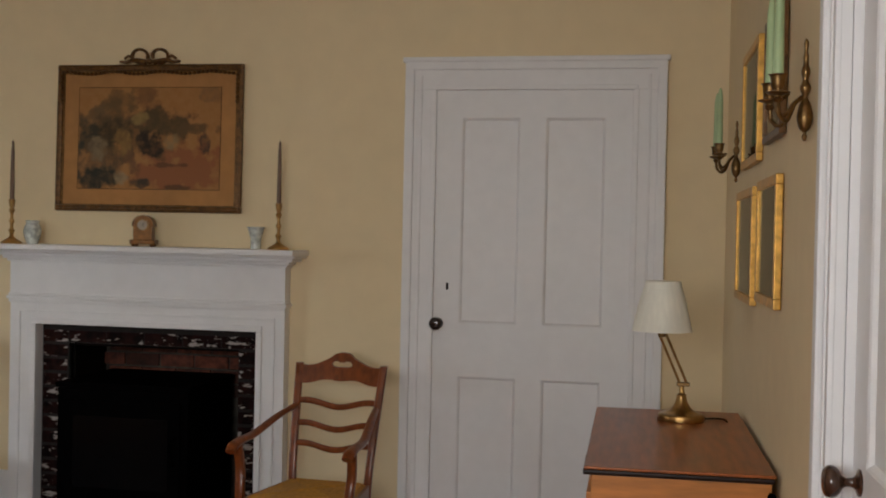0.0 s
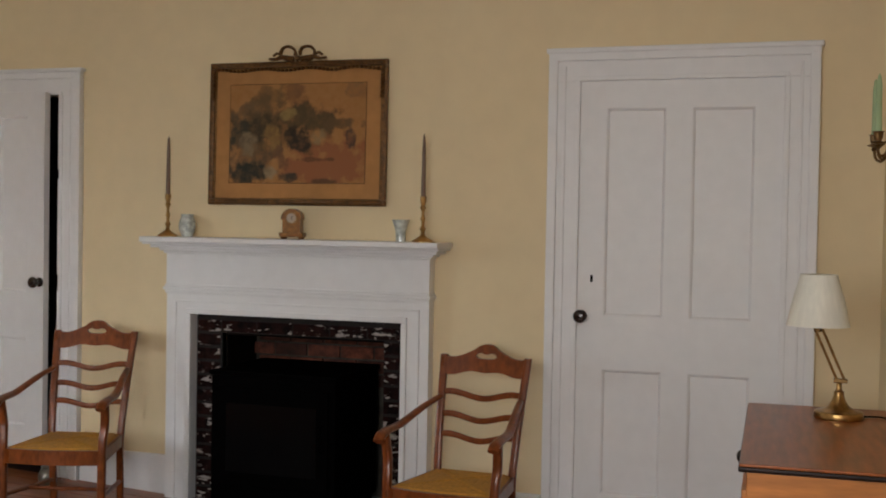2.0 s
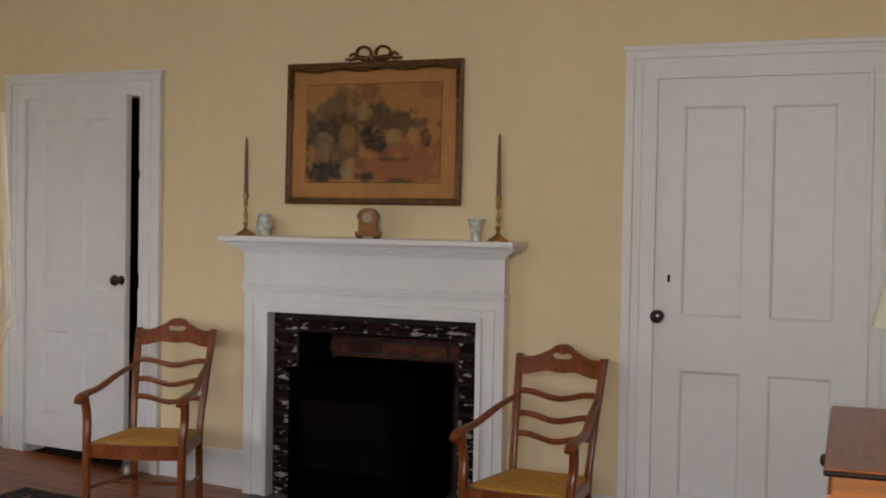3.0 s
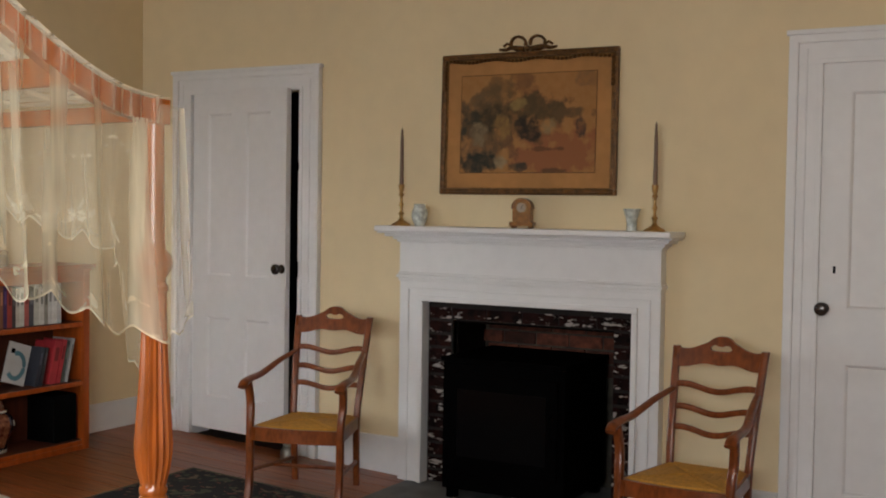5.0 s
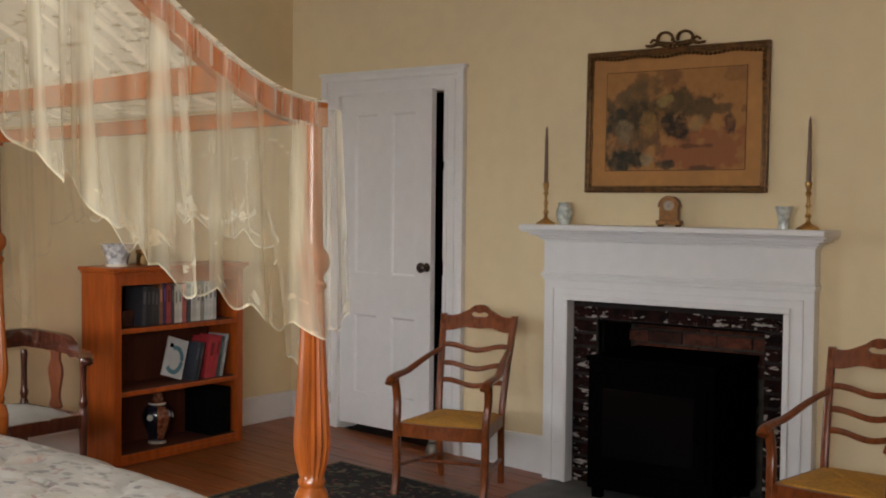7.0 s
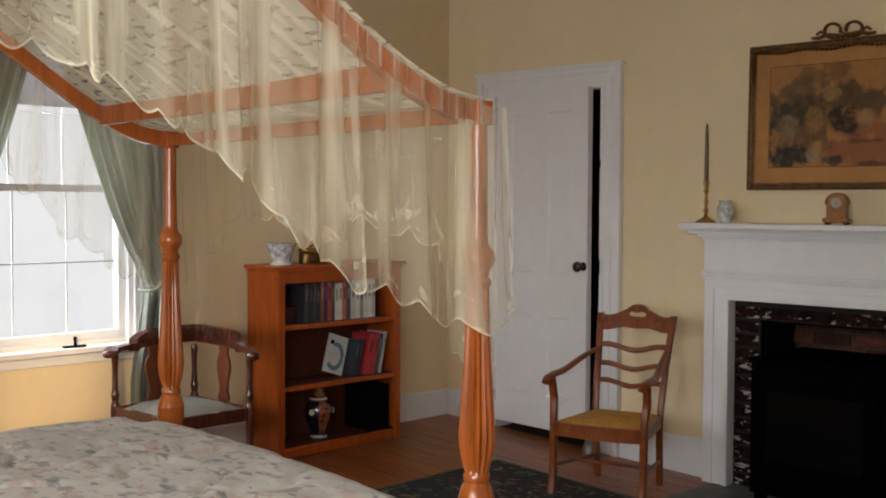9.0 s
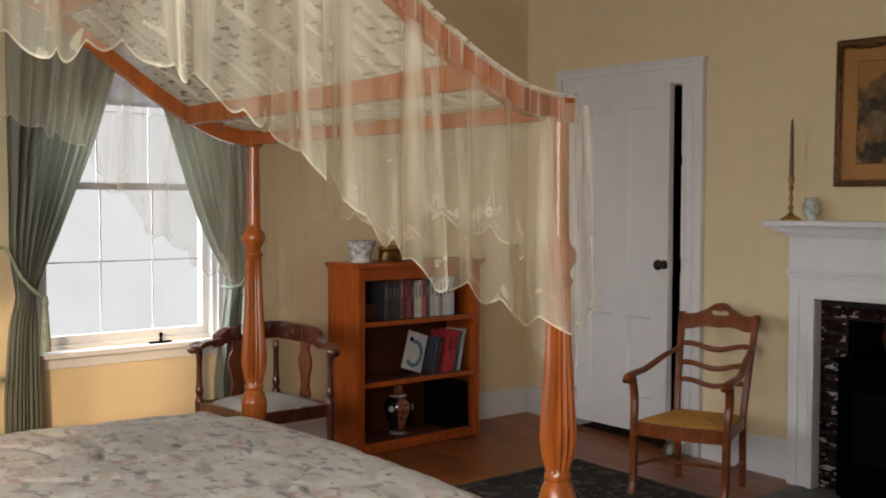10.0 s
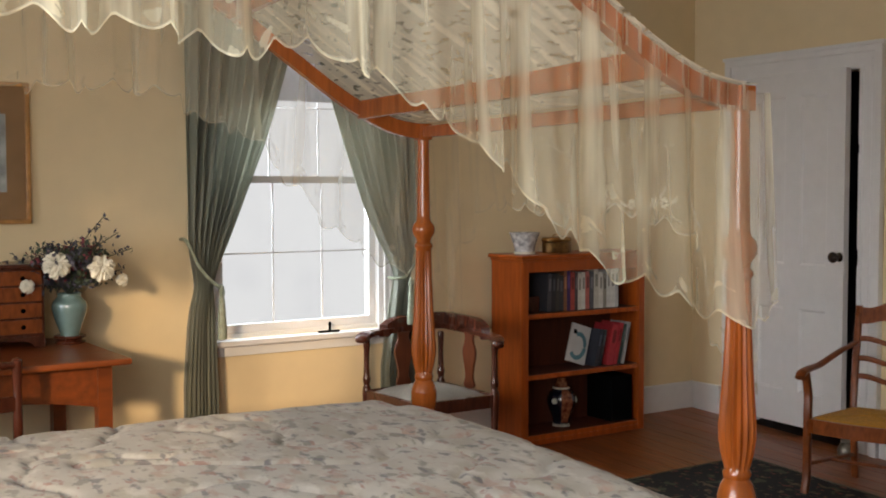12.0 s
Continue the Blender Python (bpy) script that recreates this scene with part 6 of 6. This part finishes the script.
def flowers():
    ob = thing("flower_vase", pose(0.24, -4.10, TT), "celadon vase of dried flowers on a dark stand", "vase")
    part("stand", lathe(smooth_profile([(0.062, 0), (0.066, 0.008), (0.05, 0.018), (0.068, 0.026), (0.066, 0.034)], 3), 24), DARKW, ob, "carved dark wood stand", True)
    vase = part("vase", lathe(smooth_profile([(0.040, 0.034), (0.043, 0.05), (0.060, 0.095), (0.074, 0.143), (0.073, 0.175), (0.056, 0.196), (0.050, 0.209), (0.056, 0.216), (0.050, 0.216), (0.038, 0.197)], 4), 32), CELADON, ob, "celadon glazed vase", True)
    random.seed(21)
    stems = bmesh.new()
    leaves = {"leaf": (bmesh.new(), LEAF), "dark_sprig": (bmesh.new(), BERRY), "red_bloom": (bmesh.new(), REDF)}

    def petal(bm, c, d, r, w):
        d = d.normalized()
        side = d.cross(Vector((random.uniform(-1, 1), random.uniform(-1, 1), random.uniform(-1, 1)))).normalized()
        nrm = d.cross(side) * 0.25 * r
        v = [bm.verts.new(p) for p in (c, c + d * r * 0.5 + side * w + nrm * 0.3, c + d * r, c + d * r * 0.5 - side * w + nrm * 0.3)]
        bm.faces.new((v[0], v[1], v[2])); bm.faces.new((v[0], v[2], v[3]))

    sprays = 190
    for k in range(sprays):
        a = random.uniform(0, 2 * math.pi)
        out, up = random.uniform(0.04, 0.19), random.uniform(0.02, 0.19)
        if k < 10:
            out, up = random.uniform(0.2, 0.27), random.uniform(0.06, 0.15)
        if k in (10, 11, 12):
            out, up, a = 0.15 + 0.06 * (k - 10), 0.31 - 0.07 * (k - 10), 1.35
        tip = Vector((out * math.cos(a) * 0.8, out * math.sin(a), 0.235 + up))
        path = spline([(0, 0, 0.2), (tip.x * 0.3, tip.y * 0.3, 0.235 + up * 0.55), tip], 4)
        tube(path, 0.002, 5, stems)
        kind = random.choice(("leaf", "leaf", "dark_sprig", "dark_sprig", "red_bloom")) if k > 12 else "dark_sprig"
        bm, _ = leaves[kind]
        for p in range(26 if kind != "red_bloom" else 18):
            t = random.uniform(0.45, 1.0)
            i = min(int(t * (len(path) - 1)), len(path) - 2)
            c = path[i].lerp(path[i + 1], t * (len(path) - 1) - i) + Vector([random.gauss(0, 0.012 if kind != "red_bloom" else 0.018) for _ in range(3)])
            if kind == "red_bloom" and t < 0.8:
                continue
            petal(bm, c, Vector([random.gauss(0, 1) for _ in range(3)]) + Vector((0, 0, 0.4)), random.uniform(0.016, 0.034), random.uniform(0.004, 0.009))
    tagged(part("stems", stems, LEAF, ob), kind="stuff")
    for nm, (bm, m) in leaves.items():
        tagged(part(nm, bm, m, ob), kind="stuff")

    def bloom(at, r, n):
        """A full flower head: rings of cupped petals, loose and uneven towards the outside."""
        bm = bmesh.new()
        c = Vector(at)
        for ring in range(7):
            tilt = 0.12 + ring * 0.21
            k = 6 + ring * 3
            for i in range(k):
                a = 2 * math.pi * (i + 0.37 * ring) / k + random.uniform(-0.2, 0.2)
                t = tilt + random.uniform(-0.1, 0.1)
                size = r * random.uniform(0.82, 1.12)
                way = lambda t: Vector((math.cos(a) * math.sin(t), math.sin(a) * math.sin(t), math.cos(t)))  # noqa: E731
                side = Vector((-math.sin(a), math.cos(a), 0)) * size * random.uniform(0.12, 0.19)
                mid, tip = c + way(t) * size * 0.72, c + way(t + 0.42) * size
                lip = way(t + 1.4) * size * 0.10
                rows = [(c + way(t) * size * 0.3, 0.35), (mid, 1.0), (tip, 0.85), (tip + lip, 0.35)]
                vs = [(bm.verts.new(p - side * w), bm.verts.new(p + way(t) * size * -0.05), bm.verts.new(p + side * w)) for p, w in rows]
                for p, q in zip(vs, vs[1:]):
                    bm.faces.new((p[0], p[1], q[1], q[0])); bm.faces.new((p[1], p[2], q[2], q[1]))
        bmesh.ops.rotate(bm, cent=c, matrix=Matrix.Rotation(radians(62), 3, "Y"), verts=bm.verts)
        part("white_bloom", bm, WHITEF, ob, "large white chrysanthemum head")

    bloom((0.12, -0.085, 0.345), 0.054, 13)
    bloom((0.13, 0.10, 0.325), 0.053, 13)
    bloom((0.10, -0.20, 0.26), 0.028, 7)
    bloom((0.10, 0.20, 0.27), 0.026, 7)


flowers()
ob = thing("spindle_chair", pose(0.98, -4.69, fz(0.9), 0, 0, -80), "dark painted chair with turned back drawn to the table", "chair")
for x in (-0.2, 0.2):
    part("back_post", lathe(smooth_profile([(0.018, 0), (0.018, 0.45), (0.016, 0.5), (0.018, 0.6), (0.015, 0.72), (0.019, 0.83), (0.019, 0.845), (0.008, 0.855)], 3), 14, at=(x, 0, 0)), DARKW, ob, smooth=True)
    part("front_leg", lathe([(0.016, 0), (0.018, 0.42)], 12, at=(x, -0.38, 0)), DARKW, ob, smooth=True)
part("top_rail", tube([(x, 0, 0.83) for x in np.linspace(-0.2, 0.2, 40)], 0.014, 10, taper=[1 + 0.18 * math.sin(i * 1.6) for i in range(40)]), DARKW, ob, smooth=True)
part("middle_rail", boxes((-0.19, 0.19, -0.01, 0.01, 0.66, 0.715), bev=0.004), DARKW, ob)
part("seat", boxes((-0.21, 0.21, -0.40, 0.015, 0.42, 0.46), bev=0.012), RUSH, ob, "golden woven seat")


def framed(name, m, w, h, bar, frame_m, inner, label, thick=0.022):
    ob = thing(name, m, label, "picture")
    for x0, x1, z0, z1 in ((-w, w, h - bar, h), (-w, w, -h, -h + bar), (-w, -w + bar, -h + bar, h - bar), (w - bar, w, -h + bar, h - bar)):
        part("frame_bar", boxes((x0, x1, -thick, 0, z0, z1), bev=0.004), frame_m, ob)
    part("mount", boxes((-w + bar, w - bar, -0.010, -0.004, -h + bar, h - bar)), inner, ob)
    part("print", boxes((-w * 0.55, w * 0.55, -0.0115, -0.010, -h * 0.55, h * 0.55)), GREYP, ob, "faint grey print")
    part("glass", boxes((-w + bar, w - bar, -0.0155, -0.0135, -h + bar, h - bar)), GLASS, ob).visible_shadow = False


GREYP = mat("grey_print", (0.36, 0.38, 0.36), 0.7, vary=0.35, scale=14)
CREAMP = mat("cream_mount", (0.55, 0.5, 0.38), 0.8, vary=0.06, scale=14)
framed("picture", WEST @ pose(-4.42, -0.003, 1.595), 0.225, 0.31, 0.020, mat("oak_frame", (0.40, 0.19, 0.05), 0.45, vary=0.25, scale=30, coat=0.2), mat("tan_mount_dark", (0.28, 0.16, 0.07), 0.8, vary=0.1), "framed print with tan mount and brown oak moulding")


# ---- east side: desk, lamp, pictures, sconces ----
framed("picture", EAST @ pose(1.10, -0.003, 1.398), 0.30, 0.205, 0.03, GILT, CREAMP, "gilt-framed print hung low over the desk")
framed("picture", EAST @ pose(1.80, -0.003, 1.415), 0.255, 0.195, 0.03, GILT, CREAMP, "gilt-framed print in the lower row")
framed("picture", EAST @ pose(1.22, -0.003, 1.895), 0.28, 0.212, 0.03, GILT, GREYP, "gilt-framed print in the upper row")
framed("picture", EAST @ pose(1.88, -0.003, 1.91), 0.21, 0.19, 0.022, BRONZE, CREAMP, "dark-framed print beside the wall sconce")


def sconce(u, z):
    ob = thing("wall_sconce", EAST @ pose(u, 0, z), "brass two-armed wall sconce with pale green candles", "sconce", "pair of wall sconces")
    part("back_plate", lathe(smooth_profile([(0.003, -0.115), (0.007, -0.105), (0.004, -0.095), (0.013, -0.085), (0.019, -0.06), (0.014, -0.03), (0.006, -0.012), (0.010, 0.0), (0.013, 0.014), (0.007, 0.03), (0.011, 0.05), (0.006, 0.07), (0.007, 0.085), (0.004, 0.10), (0.006, 0.118), (0.0015, 0.13)], 3), 18, at=(0, -0.022, 0)), DBRASS, ob, smooth=True)
    for s in (-1, 1):
        arm = spline([(0, -0.03, -0.01), (s * 0.02, -0.05, -0.03), (s * 0.045, -0.07, -0.072), (s * 0.075, -0.09, -0.06), (s * 0.08, -0.095, -0.026)], 6)
        a = part("arm", tube(arm, 0.0055, 8), DBRASS, ob, smooth=True)
        cup = smooth_profile([(0.006, 0), (0.012, 0.008), (0.008, 0.016), (0.026, 0.022), (0.027, 0.026), (0.012, 0.03), (0.016, 0.04), (0.019, 0.062), (0.023, 0.066), (0.014, 0.067)], 3)
        part("cup", lathe(cup, 18, at=(s * 0.08, -0.095, -0.033)), DBRASS, a, "brass drip pan and cup", True)
        part("candle", lathe([(0.0125, 0.06), (0.0125, 0.09), (0.0105, 0.24), (0.006, 0.275), (0.001, 0.285)], 12, at=(s * 0.08, -0.095, -0.033)), GREENC, a, "pale green candle", True)
    part("scroll", tube(spline([(0, -0.06, 0.0), (0, -0.09, -0.03), (0, -0.075, -0.055), (0, -0.055, -0.04)], 5), 0.005, 8), DBRASS, ob, smooth=True)


sconce(2.56, 1.772)
sconce(0.72, 1.765)


def desk():
    ob = thing("desk", EAST @ pose(1.60, -0.018, fz(5)), "chest with dark walnut top and orange wood sides", "chest")
    h, d, w = 0.862, 0.505, 0.56
    part("top", boxes((-w - 0.015, w + 0.015, -d - 0.02, 0.0, h - 0.009, h), bev=0.004), DESKTOP, ob, "dark red-brown polished top")
    part("top_edge", boxes((-w - 0.018, w + 0.018, -d - 0.023, -0.003, h - 0.024, h - 0.009), bev=0.006), EBON, ob, "blackened edge moulding")
    part("carcass", boxes((-w, w, -d, -0.01, 0.09, h - 0.024), bev=0.004), DESKB, ob)
    for k in range(3):
        z = 0.12 + 0.225 * k
        dr = part("drawer", boxes((-w + 0.03, w - 0.03, -d - 0.014, -d + 0.002, z, z + 0.21), bev=0.004), DESKB, ob)
        for x in (-0.36, 0.40):
            part("knob", lathe(smooth_profile([(0.010, 0), (0.009, 0.012), (0.021, 0.022), (0.022, 0.03), (0.012, 0.038), (0.001, 0.04)], 3), 16), KNOBM, dr, "black turned wooden knob", True, pose(x, -d - 0.013, z + 0.13, 90, 0, 0))
    for x in (-w + 0.04, w - 0.04):
        for y in (-d + 0.04, -0.05):
            part("foot", lathe(smooth_profile([(0.02, 0), (0.034, 0.03), (0.03, 0.07), (0.036, 0.092)], 3), 16, at=(x, y, 0)), DARKW, ob, smooth=True)


desk()
DZ = fz(5) + 0.862


def lamp():
    ob = thing("table_lamp", pose(5.395, -1.27, DZ) @ Matrix.Scale(0.82, 4), "brass swing-arm lamp with a cream fabric shade", "table lamp")
    part("base", lathe(smooth_profile([(0.098, 0), (0.1, 0.004), (0.1, 0.022), (0.094, 0.03), (0.07, 0.036), (0.045, 0.05), (0.028, 0.075), (0.020, 0.105), (0.022, 0.112), (0.012, 0.118), (0.010, 0.15)], 3), 36), BRASS, ob, "round stepped brass base", True)
    j0, j1 = Vector((0.0, 0.0, 0.158)), Vector((-0.10, 0.0, 0.385))
    for dx in (-0.008, 0.022):
        part("arm", tube([j0 + Vector((dx, 0, 0)), j1 + Vector((dx, 0, 0))], 0.0055, 8), BRASS, ob, smooth=True)
    part("lower_joint", boxes((-0.022, 0.034, -0.012, 0.012, 0.148, 0.166), bev=0.005), DBRASS, ob)
    part("upper_joint", boxes((-0.13, -0.055, -0.012, 0.012, 0.376, 0.394), bev=0.005), DBRASS, ob)
    part("socket", lathe([(0.016, 0.36), (0.018, 0.38), (0.018, 0.44), (0.010, 0.46)], 16, at=(-0.09, 0, 0)), DBRASS, ob, smooth=True)
    c = (-0.09, 0, 0)
    bm = bmesh.new()
    n, rows = 48, [(0.130, 0.385), (0.127, 0.40), (0.102, 0.51), (0.076, 0.600)]
    outer = [[bm.verts.new((c[0] + r * (1 + 0.004 * (i % 2)) * math.cos(2 * math.pi * i / n), r * (1 + 0.004 * (i % 2)) * math.sin(2 * math.pi * i / n), z)) for i in range(n)] for r, z in rows]
    inner = [[bm.verts.new((c[0] + (r - 0.003) * math.cos(2 * math.pi * i / n), (r - 0.003) * math.sin(2 * math.pi * i / n), z)) for i in range(n)] for r, z in rows]
    for lay in (outer, inner):
        for a, b in zip(lay, lay[1:]):
            for i in range(n):
                bm.faces.new((a[i], a[(i + 1) % n], b[(i + 1) % n], b[i]))
    for k in (0, -1):
        for i in range(n):
            bm.faces.new((outer[k][i], outer[k][(i + 1) % n], inner[k][(i + 1) % n], inner[k][i]))
    sh = part("shade", bm, SHADE, ob, "cream pleated fabric shade", True)
    part("shade_rim", lathe([(0.0775, 0.597), (0.0785, 0.600), (0.0775, 0.603), (0.074, 0.603)], 48, at=c), SHADE, sh, "", True)
    cord = spline([(0.09, 0.02, 0.008), (0.14, 0.05, 0.006), (0.17, 0.05, 0.006), (0.19, 0.01, 0.006), (0.205, -0.03, -0.02)], 5)
    part("cord", tube(cord, 0.004, 6), BLACK, ob, "black lamp cord", True)


lamp()
ob = thing("power_cord", EAST @ pose(2.22, -0.03, 0.60), "black cord looped between chest and wall", "cord")
part("loop", tube(spline([(-0.03, 0, 0.12), (0.02, -0.02, 0.09), (0.06, -0.03, 0.06), (0.07, -0.02, 0.01), (0.05, -0.01, -0.1), (0.06, 0.0, -0.4), (0.07, 0.0, -0.69)], 5), 0.012, 8), BLACK, ob, smooth=True)
